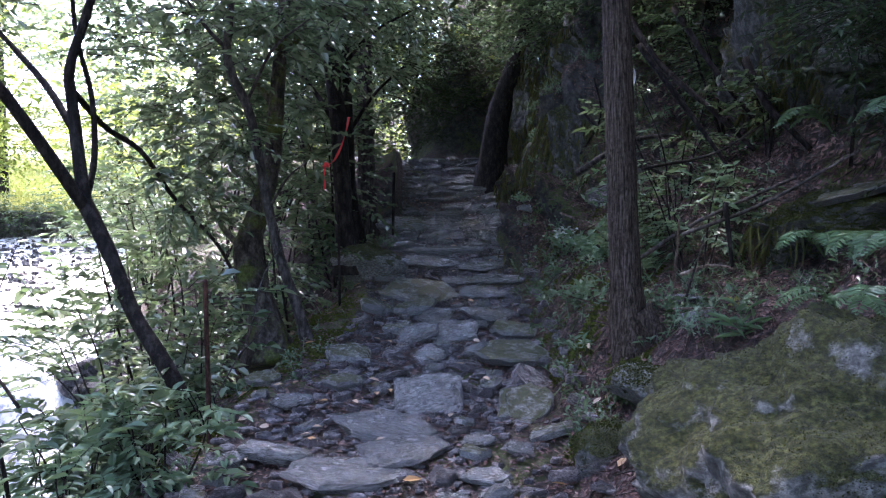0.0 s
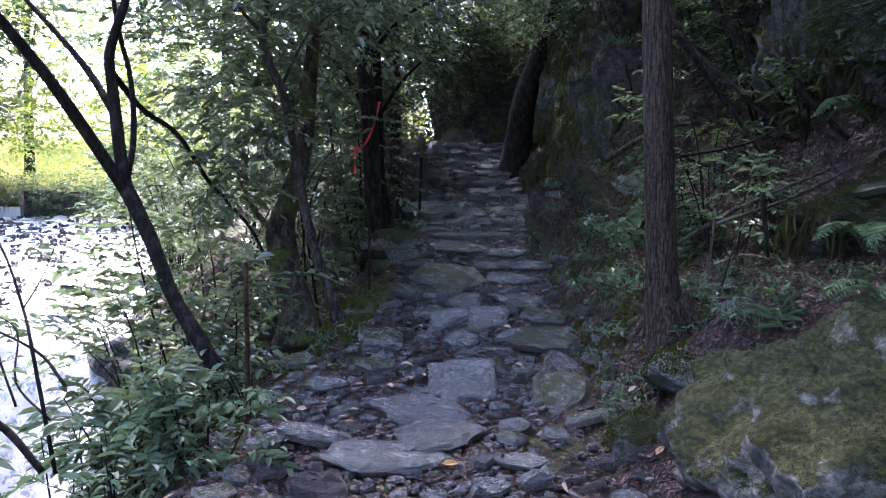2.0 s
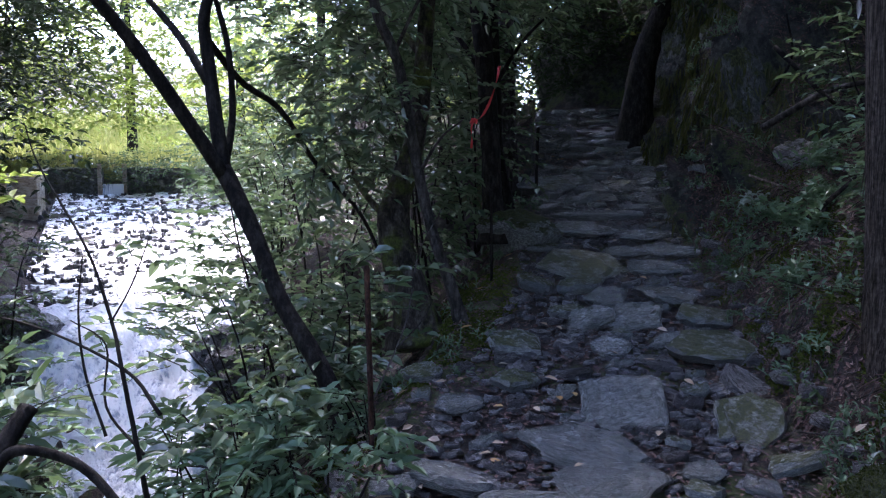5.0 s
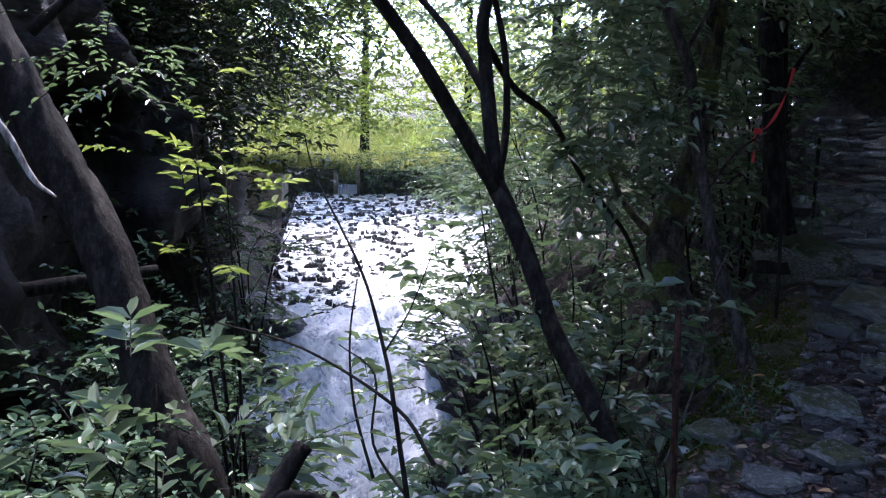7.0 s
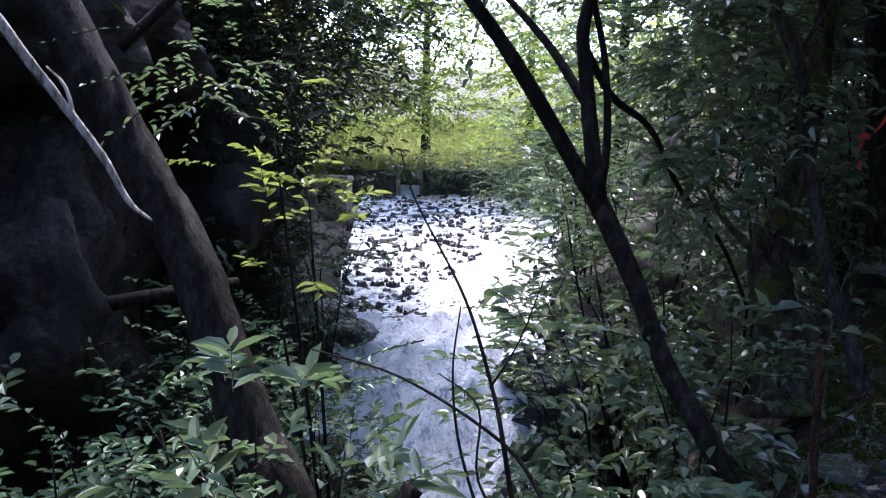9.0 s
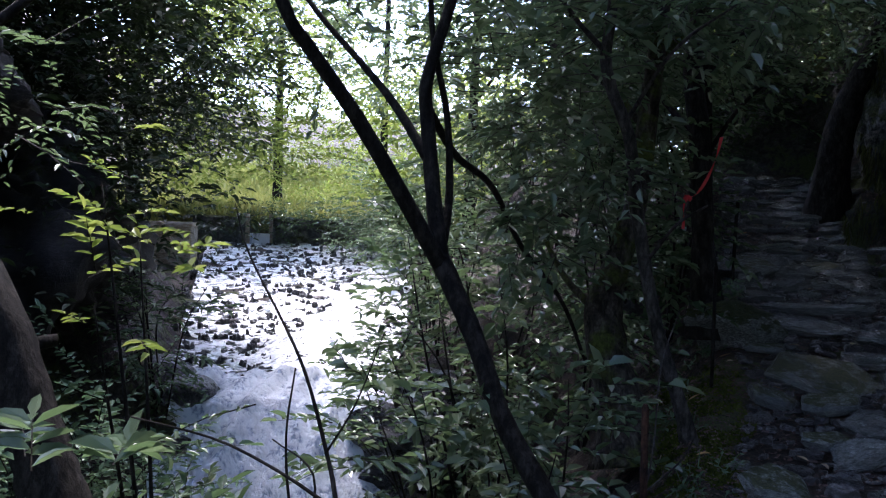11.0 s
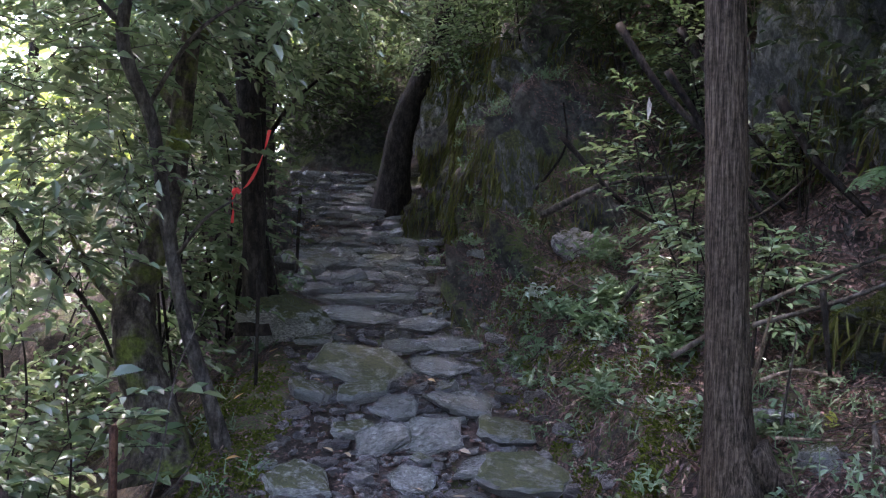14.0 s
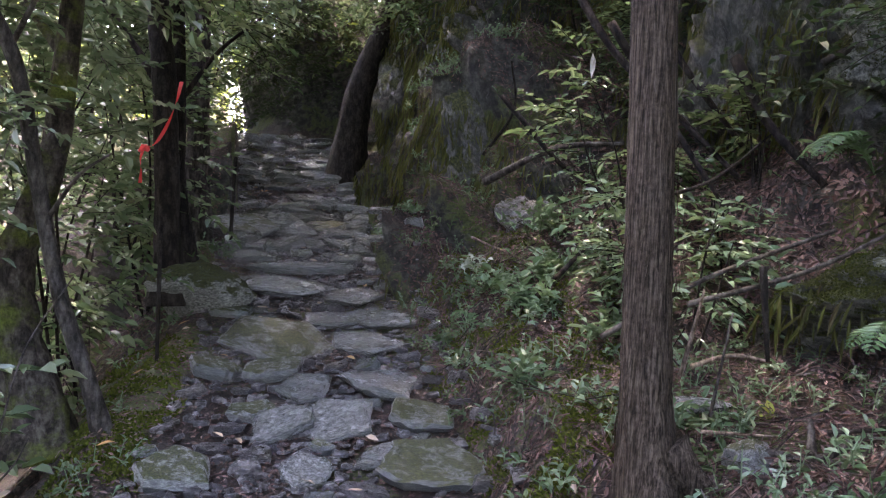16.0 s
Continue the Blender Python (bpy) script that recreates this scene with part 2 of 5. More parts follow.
# ---- builders ----
rng = np.random.default_rng(7)


def mesh_of(name, V, F, material, smooth=False):
    """A mesh from an array of places and one array (or a list of arrays) of faces."""
    V = np.asarray(V, np.float32)
    blocks = [np.asarray(b, np.int32) for b in (F if isinstance(F, list) else [F]) if len(b)]
    me = bpy.data.meshes.new(name)
    me.vertices.add(len(V))
    me.vertices.foreach_set("co", V.ravel())
    loops = np.concatenate([b.ravel() for b in blocks])
    sizes = np.concatenate([np.full(len(b), b.shape[1], np.int32) for b in blocks])
    starts = np.concatenate([[0], np.cumsum(sizes)[:-1]]).astype(np.int32)
    me.loops.add(len(loops))
    me.loops.foreach_set("vertex_index", loops)
    me.polygons.add(len(sizes))
    me.polygons.foreach_set("loop_start", starts)
    me.polygons.foreach_set("use_smooth", np.full(len(sizes), smooth))
    me.materials.append(material)
    me.update(calc_edges=True)
    return me


def thing(name, base, label, category, group="", kind=""):
    ob = new(name)
    ob.location = base
    ob.empty_display_size = 0.1
    return tagged(ob, label, category, group, kind)


def part(name, V, F, material, parent, label="", smooth=False):
    """One mesh under a thing; the places are in the world's metres."""
    V = np.asarray(V, float) - np.array(parent.matrix_basis.translation if parent.parent is None else parent.parent.matrix_basis.translation)
    ob = new(name, mesh_of(name, V, F, material, smooth))
    ob.parent = parent
    if label:
        ob["label"] = label
    return ob


def joined(pieces):
    """One (V, blocks) from several."""
    Vs, Fs, n = [], [], 0
    for V, F in pieces:
        for b in (F if isinstance(F, list) else [F]):
            Fs.append(np.asarray(b) + n)
        Vs.append(V)
        n += len(V)
    return np.concatenate(Vs), Fs


def smooth_line(pts, n):
    """A Catmull-Rom curve through the points."""
    P = np.asarray(pts, float)
    P = np.vstack([2 * P[0] - P[1], P, 2 * P[-1] - P[-2]])
    out = []
    for u in np.linspace(0, len(P) - 3 - 1e-6, n):
        i, t = int(u), u - int(u)
        a, b, c, d = P[i:i + 4]
        out.append(0.5 * (2 * b + (c - a) * t + (2 * a - 5 * b + 4 * c - d) * t * t + (3 * b - a - 3 * c + d) * t ** 3))
    return np.array(out)


def tube(pts, radii, seg=10, n=None, rough=0.0, flare=0.0, seed=0):
    """A tapered, slightly uneven limb along the points."""
    n = n or max(4, len(pts) * 4)
    C = smooth_line(pts, n)
    R = np.interp(np.linspace(0, 1, n), np.linspace(0, 1, len(radii)), radii)
    T = np.gradient(C, axis=0)
    T /= np.linalg.norm(T, axis=1)[:, None] + 1e-9
    ref = np.array([0.31, 0.95, 0.05])
    A = np.cross(T, ref)
    A /= np.linalg.norm(A, axis=1)[:, None]
    B = np.cross(T, A)
    th = np.linspace(0, 2 * np.pi, seg, endpoint=False)
    k = np.ones((n, seg))
    if rough:
        r = np.random.default_rng(seed)
        ph = r.uniform(0, 6.28, 6)
        h = np.linspace(0, 1, n)[:, None]
        k += rough * (0.5 * np.sin(3 * th + ph[0] + 5 * h) + 0.35 * np.sin(5 * th + ph[1] - 9 * h) + 0.3 * np.sin(9 * th + ph[2] + 4 * h)) + rough * 0.4 * r.normal(size=(n, seg))
    if flare:
        h = np.linspace(0, 1, n)[:, None]
        k += flare * np.exp(-h * 9) * (1 + 0.6 * np.sin(5 * th + seed))
    V = (C[:, None] + (R[:, None] * k)[..., None] * (np.cos(th)[None, :, None] * A[:, None] + np.sin(th)[None, :, None] * B[:, None])).reshape(-1, 3)
    i, j = np.meshgrid(np.arange(n - 1), np.arange(seg), indexing="ij")
    q = np.stack([i * seg + j, i * seg + (j + 1) % seg, (i + 1) * seg + (j + 1) % seg, (i + 1) * seg + j], -1).reshape(-1, 4)
    V = np.vstack([V, C[0], C[-1]])
    a = np.arange(seg)
    caps = np.vstack([np.stack([np.full(seg, n * seg), (a + 1) % seg, a], -1), np.stack([np.full(seg, n * seg + 1), (n - 1) * seg + a, (n - 1) * seg + (a + 1) % seg], -1)])
    return V, [q, caps]


def leaf_set(P, D, N, L, W, curl=0.25):
    """Folded, pointed leaves: six corners and two faces each."""
    D = D / (np.linalg.norm(D, axis=1)[:, None] + 1e-9)
    S = np.cross(D, N)
    S /= np.linalg.norm(S, axis=1)[:, None] + 1e-9
    N = np.cross(S, D)
    L, W = L[:, None], W[:, None]
    V = np.stack([P, P + D * L * 0.32 - S * W * 0.5 + N * W * 0.2, P + D * L * 0.68 - S * W * 0.4 + N * (W * 0.15 - L * curl * 0.3),
                  P + D * L * 0.32 + S * W * 0.5 + N * W * 0.2, P + D * L * 0.68 + S * W * 0.4 + N * (W * 0.15 - L * curl * 0.3), P + D * L - N * L * curl], 1).reshape(-1, 3)
    b = np.arange(len(P))[:, None] * 6
    F = np.concatenate([b + [0, 5, 2, 1], b + [0, 3, 4, 5]])
    return V, F


def sprays(r, O, D, ln, n, leaf, spread=0.3, slim=0.42):
    """Twigs with leaves to both sides: returns the leaves and the twigs."""
    D = D / np.linalg.norm(D, axis=1)[:, None]
    m = len(O)
    t = (np.arange(n) + 0.6) / n
    Z = np.array([0, 0, 1.0])
    S = np.cross(D, Z)
    S /= np.linalg.norm(S, axis=1)[:, None] + 1e-9
    droop = r.uniform(0.0, 0.35, m)
    pos = O[:, None] + D[:, None] * (ln[:, None] * t)[..., None] - Z * (droop[:, None] * ln[:, None] * t ** 2)[..., None]
    side = np.where(np.arange(n) % 2 == 0, 1.0, -1.0)
    side[-1] = 0.0
    d = D[:, None] * 0.6 + S[:, None] * (0.85 * side)[None, :, None] + r.normal(0, spread, (m, n, 3)) * [1, 1, 0.6]
    nrm = Z + r.normal(0, 0.32, (m, n, 3))
    size = leaf * r.uniform(0.6, 1.2, m)[:, None] * r.uniform(0.75, 1.15, (m, n))
    keep = r.random((m, n)) < 0.9
    lv = leaf_set(pos[keep], d[keep], nrm[keep], size[keep], size[keep] * slim * r.uniform(0.85, 1.15, keep.sum()))
    e = O + D * ln[:, None] * 0.95 - Z * (droop * ln * 0.9)[:, None]
    mid_p = (O + e) / 2 + Z * (droop * ln * 0.22)[:, None]
    rad = 0.0035
    U = np.cross(D, S)
    ring = [S * rad, (-0.5 * S + 0.87 * U) * rad, (-0.5 * S - 0.87 * U) * rad]
    V = np.stack([O + k for k in ring] + [mid_p + 0.8 * k for k in ring] + [e + 0.4 * k for k in ring], 1).reshape(-1, 3)
    b = np.arange(m)[:, None] * 9
    F = np.concatenate([b + [i + o, (i + 1) % 3 + o, (i + 1) % 3 + 3 + o, i + 3 + o] for o in (0, 3) for i in range(3)])
    return lv, (V, F)


def clump(r, centre, radii, n, leaf=0.1, per=10, ln=(0.22, 0.48), spread=0.3, slim=0.42):
    """Leafy sprays that fill an uneven, open ellipsoid."""
    d = r.normal(size=(n, 3))
    d /= np.linalg.norm(d, axis=1)[:, None]
    O = np.array(centre) + d * np.array(radii) * (r.random(n) ** 0.45)[:, None] * (1 + 0.25 * np.sin(5 * d[:, :1] + 3 * d[:, 1:2]))
    D = d * [1, 1, 0.35] + r.normal(0, 0.5, (n, 3)) * [1, 1, 0.35]
    return sprays(r, O, D, r.uniform(*ln, n), per, leaf, spread, slim)


def crowned(owner, clumps, material, r, twig=DARK_BARK, name="crown", label="", **kw):
    got = [clump(r, c, rad, n, **kw) for c, rad, n in clumps]
    V, F = joined([g[0] for g in got])
    part(name, V, F, material, owner, label)
    V, F = joined([g[1] for g in got])
    part("twigs", V, F, twig, owner)["kind"] = "stuff"


def tree(name, label, trunk, radii, limbs, clumps, bark, leaf_mat, seed, seg=12, rough=0.08, flare=0.5, group="", category="tree", **kw):
    r = np.random.default_rng(seed)
    ob = thing(name, trunk[0], label, category, group)
    V, F = tube(trunk, radii, seg, n=len(trunk) * 7, rough=rough, flare=flare, seed=seed)
    trunk_ob = part("trunk", V, F, bark, ob, smooth=True)
    for i, (pts, ra, rb) in enumerate(limbs):
        V, F = tube(pts, (ra, rb), max(6, seg - 4), rough=rough * 0.7, seed=seed + i)
        part("limb", V, F, bark, trunk_ob, smooth=True)
    if clumps:
        crowned(ob, clumps, leaf_mat, r, bark, **kw)
    return ob


def shrub(name, label, base, height, width, seed, leaf_mat, n=150, stems=6, lean=(0, 0), leaf=0.08, bark=DARK_BARK, category="shrub", group="", bare=0.25, **kw):
    """Several thin stems from one foot, with sprays from a height on."""
    r = np.random.default_rng(seed)
    base = np.array(base, float)
    ob = thing(name, base, label, category, group)
    tips, lines = [], []
    for i in range(stems):
        a = r.uniform(0, 6.28)
        h = height * r.uniform(0.65, 1.05)
        out = width * r.uniform(0.4, 1.0)
        foot = base + [0.06 * math.cos(a), 0.06 * math.sin(a), -0.1]
        top = base + [out * math.cos(a) + lean[0] * h, out * math.sin(a) + lean[1] * h, h]
        k = (foot + top) / 2 + r.normal(0, 0.1, 3) * height * 0.5
        k = k + [0, 0, 0.15 * h]
        line = smooth_line([foot, k, top], 12)
        lines.append(line)
        V, F = tube([foot, k, top], (0.005 + 0.004 * height, 0.003), 6, n=10, rough=0.1, seed=seed + i)
        part("stem", V, F, bark, ob, smooth=True)
    line = np.concatenate([l[int(12 * bare):] for l in lines])
    O = line[r.integers(0, len(line), n)] + r.normal(0, 0.07, (n, 3)) * height
    d = O - (base + [lean[0] * height, lean[1] * height, height * 0.5])
    D = d / (np.linalg.norm(d, axis=1)[:, None] + 1e-6) * [1, 1, 0.3] + r.normal(0, 0.45, (n, 3)) * [1, 1, 0.4]
    lv, tw = sprays(r, O, D, r.uniform(0.15, 0.4, n) * min(1.3, 0.5 + 0.5 * height), 11, leaf, **kw)
    part("leaves", *lv, leaf_mat, ob)
    part("twigs", *tw, bark, ob)["kind"] = "stuff"
    return ob

# ---- the lie of the land ----


def lerp(v, xs, ys):
    return np.interp(v, xs, ys)


def step_between(v, a, b):
    t = np.clip((v - a) / (b - a), 0, 1)
    return t * t * (3 - 2 * t)


PATH_Y, PATH_Z = (-8, 0, 3.8, 5.3, 6.3, 8.6, 11.5, 13.2, 14.4, 17, 24), (-1.0, 0.08, 0.68, 0.9, 1.12, 1.6, 2.03, 2.6, 3.08, 3.35, 3.6)


def path_z(y):
    return (lerp(y - 0.25, PATH_Y, PATH_Z) + lerp(y, PATH_Y, PATH_Z) + lerp(y + 0.25, PATH_Y, PATH_Z)) / 3


def path_left(y):
    return lerp(y, (-6, 3, 4.5, 5.7, 7.5, 10, 13.5, 15, 17), (-1.35, -1.3, -1.2, -0.95, -0.72, -0.65, -0.75, -1.6, -4.5))


def path_right(y):
    return lerp(y, (-6, 3, 4.5, 9, 11, 15), (0.6, 0.6, 0.68, 0.72, 0.86, 0.95))


CREST = np.array((-4.9, 8.4))
DOWN, ACROSS = np.array((-0.428, 0.904)), np.array((0.904, 0.428))


def stream_frame(x, y):
    """Metres up the stream from the crest of the fall, and across it."""
    s = (x - CREST[0]) * DOWN[0] + (y - CREST[1]) * DOWN[1]
    q = (x - CREST[0]) * ACROSS[0] + (y - CREST[1]) * ACROSS[1]
    low = x - lerp(y, (-8, 5, 7.5, 8.4), (-4.7, -4.3, -4.5, -4.9))
    k = step_between(s, -1.0, 0.6)
    return s, q * k + low * (1 - k)


def bed_z(s):
    return lerp(s, (-14, -5, -2.2, -1.2, -0.3, 0.4, 4, 10.3, 10.7, 13, 18, 40), (-1.9, -1.6, -1.35, -0.55, 0.25, 0.45, 0.85, 1.72, 2.1, 2.2, 2.9, 9.0))


def bed_half(s):
    return lerp(s, (-6, -1.5, 0, 3, 10, 11, 14), (1.2, 1.25, 1.1, 1.6, 2.3, 3.2, 4.5))


def land(x, y):
    """The height of the ground without its roughness."""
    pz = path_z(y)
    dr = np.maximum(0, x - path_right(y))
    bank = lerp(dr, (0, 0.3, 1.0, 1.7, 2.6, 5, 10, 30), (0, 0.38, 0.72, 1.15, 2.3, 5.2, 10, 24))
    cliff = lerp(dr, (0, 0.2, 0.42, 0.62, 0.9, 1.3, 3, 8, 30), (0, 0.18, 0.75, 1.7, 2.5, 2.8, 4.6, 9, 24))
    bank = bank * (1 - 0.62 * step_between(-y, -4.0, -3.0) * step_between(-dr, -2.4, -1.0))
    bench = lerp(dr, (0, 0.3, 0.5, 1.2, 1.55, 1.9, 2.2, 2.6, 5, 10, 30), (0, 0.36, 0.42, 0.55, 0.66, 1.0, 1.3, 2.2, 5.2, 10, 24))
    kb = step_between(y, 3.7, 4.2) * (1 - step_between(y, 5.2, 5.9))
    bank = bank * (1 - kb) + bench * kb
    k = step_between(y, 7.3, 9.3)
    right = pz + bank * (1 - k) + cliff * k
    right = right + np.where(x > -0.75, 1.0, 0.0) * lerp(y + 0.35 * x, (15.6, 16.2, 17.5, 22), (0, 1.6, 3.4, 6)) * step_between(x, -0.75, 0.3)
    de = np.maximum(0, path_left(y) - x)
    left = pz + lerp(de, (0, 0.2, 0.6, 1.2, 2.2, 4), (0, -0.1, -0.5, -1.15, -2.0, -3.2))
    s, q = stream_frame(x, y)
    bz, bh = bed_z(s), bed_half(s)
    over = np.maximum(0, -q - bh - 1.7 * step_between(s, 4.5, 6.5))
    hill = bz + lerp(over, (0, 0.4, 1.0, 2.2, 5, 12, 40), (0, 0.5, 1.1, 3.0, 7.0, 12, 25)) * lerp(s, (11, 15, 24), (1, 0.55, 0.5))
    rbank = bz + np.maximum(0, q - bh) * lerp(s, (-1, 0, 9, 11), (0.3, 0.7, 0.25, 0.2))
    stream = np.where(q < 0, hill, rbank)
    out = np.where(x < path_left(y), np.maximum(left, stream), right)
    return out


def bumps(x, y, z, amount):
    f = np.empty(len(x))
    for i in range(len(x)):
        p = Vector((x[i], y[i], z[i]))
        f[i] = 0.6 * noise.noise(p * 1.7) + 0.34 * noise.noise(p * 4.3) + 0.2 * noise.noise(p * 11)
    return f * amount


def build_ground():
    xs = np.concatenate([np.arange(-60, -14, 4.0), np.arange(-14, -6, 0.35), np.arange(-6, -1.6, 0.13), np.arange(-1.6, 3.2, 0.06), np.arange(3.2, 8, 0.35), np.arange(8, 42, 4.0)])
    ys = np.concatenate([np.arange(-40, -4, 4.0), np.arange(-4, 2.6, 0.4), np.arange(2.6, 9, 0.07), np.arange(9, 16.5, 0.11), np.arange(16.5, 24, 0.4), np.arange(24, 90, 5.0)])
    X, Y = np.meshgrid(xs, ys, indexing="ij")
    x, y = X.ravel(), Y.ravel()
    z = land(x, y)
    on_path = (x > path_left(y) - 0.1) & (x < path_right(y) + 0.1) & (y > -5) & (y < 15.5)
    rough = np.where(on_path, 0.022, np.where(x > path_right(y), 0.24, 0.2))
    steep = (x > path_right(y)) & (y > 7.5)
    rough = np.where(steep, 0.6, rough)
    f = bumps(x, y, z, 1.0) * rough
    z2 = z + f
    x2 = x + np.where(steep, -f * 0.9, 0)
    n, m = len(xs), len(ys)
    i, j = np.meshgrid(np.arange(n - 1), np.arange(m - 1), indexing="ij")
    F = np.stack([i * m + j, (i + 1) * m + j, (i + 1) * m + j + 1, i * m + j + 1], -1).reshape(-1, 4)
    ob = new("ground", mesh_of("ground", np.stack([x2, y, z2], -1), F, SOIL, True))
    return tagged(ob, "sloping forest floor of soil, moss and leaf litter", "ground", kind="structure")


ground = build_ground()
bpy.context.view_layer.update()


def drop_to(x, y):
    """The height of the built ground at a place."""
    hit, p, nrm, _ = ground.ray_cast(Vector((x, y, 30)), Vector((0, 0, -1)))
    return (p.z, nrm) if hit else (float(land(np.array([x]), np.array([y]))[0]), Vector((0, 0, 1)))


# ---- stream, fall and weir ----


def stream_point(s, q):
    """The place on the plan that lies s up the stream and q across it."""
    p = CREST + DOWN * s + ACROSS * q
    return p[0], p[1]


def sheet(name, s0, s1, width, lift, material, label, ns, nq, seed):
    S, Q = np.meshgrid(np.linspace(s0, s1, ns), np.linspace(-1, 1, nq), indexing="ij")
    s, q = S.ravel(), Q.ravel()
    if s1 <= 0.5:
        half = bed_half(s) * width
        x0, y0 = CREST[0] - 0.428 * s, CREST[1] + 0.904 * s
        low = lerp(y0, (-8, 5, 7.5, 8.4), (-4.7, -4.3, -4.5, -4.9))
        x, y = low + q * half * 0.95, y0 + q * half * 0.35
    else:
        half = bed_half(s) * width
        x, y = CREST[0] + DOWN[0] * s + ACROSS[0] * q * half, CREST[1] + DOWN[1] * s + ACROSS[1] * q * half
    z = bed_z(s) + lift
    f = np.array([noise.noise(Vector((a * 2.2, b * 2.2, seed))) * 0.6 + noise.noise(Vector((a * 7, b * 7, seed))) * 0.4 for a, b in zip(x, y)])
    if s1 <= 0.5:
        f = f + 1.6 * np.array([noise.noise(Vector((a * 5, b * 0.8, seed))) for a, b in zip(x, z)])
    V = np.stack([x, y, z + f * 0.07], -1)
    i, j = np.meshgrid(np.arange(ns - 1), np.arange(nq - 1), indexing="ij")
    F = np.stack([i * nq + j, i * nq + j + 1, (i + 1) * nq + j + 1, (i + 1) * nq + j], -1).reshape(-1, 4)
    ob = new(name, mesh_of(name, V, F, material, True))
    return tagged(ob, label, "water", kind="structure")


sheet("water_riffle", 0.3, 10.25, 0.97, 0.07, WATER_RIFFLE, "glittering shallow water running over a paved stone apron", 120, 44, 3)
sheet("water_fall", -2.2, 0.42, 0.95, 0.14, WATER_FALL, "white water falling over a rocky step", 70, 90, 5)


def build_chute():
    """Foaming water that shoots slantwise over the apron from the weir's low end."""
    ns, nq = 110, 34
    S, Q = np.meshgrid(np.linspace(0.5, 10.3, ns), np.linspace(-1, 1, nq), indexing="ij")
    s, q = S.ravel(), Q.ravel()
    edge = np.array([noise.noise(Vector((a * 1.7, b * 0.8, 4.0))) for a, b in zip(s, q)])
    c = lerp(s, (0.5, 2.4, 5.1, 8, 10.3), (0.1, 0.45, 1.2, 1.7, 2.05)) + edge * 0.22
    h = lerp(s, (0.5, 2.4, 5.1, 8, 10.3), (1.0, 0.75, 0.62, 0.5, 0.4))
    x, y = CREST[0] + DOWN[0] * s + ACROSS[0] * (c + q * h), CREST[1] + DOWN[1] * s + ACROSS[1] * (c + q * h)
    f = np.array([noise.noise(Vector((a * 3, b * 3, 1.0))) * 0.6 + noise.noise(Vector((a * 9, b * 9, 2.0))) * 0.4 for a, b in zip(x, y)])
    z = bed_z(s) + 0.12 + 0.07 * f - 0.09 * np.abs(q) ** 3
    i, j = np.meshgrid(np.arange(ns - 1), np.arange(nq - 1), indexing="ij")
    F = np.stack([i * nq + j, i * nq + j + 1, (i + 1) * nq + j + 1, (i + 1) * nq + j], -1).reshape(-1, 4)
    ob = new("water_chute", mesh_of("water_chute", np.stack([x, y, z], -1), F, WATER_CHUTE, True))
    tagged(ob, "white foaming water shooting across the stone apron", "water", kind="structure")


build_chute()
sheet("water_pool", -9.0, -2.1, 0.9, 0.22, WATER_POOL, "dark churning pool below the fall", 40, 24, 9)


def rock_mesh(name, seed, material, flat=0.8, cuts=3, jag=0.35, level=3, box=2.0):
    """A boulder: a ball, more or less squared off, cut by planes and roughened."""
    r = np.random.default_rng(seed)
    bm = bmesh.new()
    bmesh.ops.create_icosphere(bm, subdivisions=level, radius=1.0)
    planes = []
    for _ in range(cuts * 3):
        d = r.normal(size=3)
        planes.append((Vector(d / np.linalg.norm(d)), r.uniform(0.55, 0.9)))
    for v in bm.verts:
        p = v.co.copy()
        p /= (abs(p.x) ** box + abs(p.y) ** box + abs(p.z) ** box) ** (1 / box)
        for d, k in planes:
            over = p.dot(d) - k
            if over > 0:
                p -= d * over * 0.9
        n = noise.noise(p * 1.6 + Vector((seed, 0, 0))) * jag * 0.5 + noise.noise(p * 4.0 + Vector((0, seed, 0))) * jag * 0.25 + noise.noise(p * 9.0) * jag * 0.14 + noise.noise(p * 21.0) * jag * 0.09 + noise.noise(p * 43.0) * jag * 0.05
        v.co = p * (1 + n)
        v.co.z *= flat
    me = bpy.data.meshes.new(name)
    bm.to_mesh(me)
    bm.free()
    for p in me.polygons:
        p.use_smooth = level > 3
    me.materials.append(material)
    return me


def rock(name, label, centre, radii, seed, material, rz=0, level=4, jag=0.4, tilt=(0, 0), group="", box=2.0, cuts=3):
    ob = new(name, rock_mesh(name, seed, material, 1.0, cuts, level=level, jag=jag, box=box))
    ob.matrix_basis = pose(*centre, tilt[0], tilt[1], rz) @ Matrix.Diagonal((*radii, 1))
    return tagged(ob, label, "rock", group)


def box_part(name, centre, size, rz, material, parent, bevel=0.02, rough=0.0, seed=0, label=""):
    bm = bmesh.new()
    bmesh.ops.create_cube(bm, size=1.0)
    bmesh.ops.scale(bm, vec=size, verts=bm.verts)
    if rough:
        bmesh.ops.subdivide_edges(bm, edges=bm.edges, cuts=6, use_grid_fill=True)
        for v in bm.verts:
            v.co += Vector([noise.noise(v.co * 3 + Vector((seed, i * 7, 0))) for i in range(3)]) * rough
    else:
        bmesh.ops.bevel(bm, geom=bm.edges, offset=bevel, segments=2, affect="EDGES", profile=0.6)
    me = bpy.data.meshes.new(name)
    bm.to_mesh(me)
    bm.free()
    me.materials.append(material)
    ob = new(name, me)
    ob.parent = parent
    b = parent.matrix_basis.translation if parent.parent is None else parent.parent.matrix_basis.translation
    ob.matrix_basis = Matrix.Translation(-b) @ pose(*centre, 0, 0, rz)
    if label:
        ob["label"] = label
    return ob


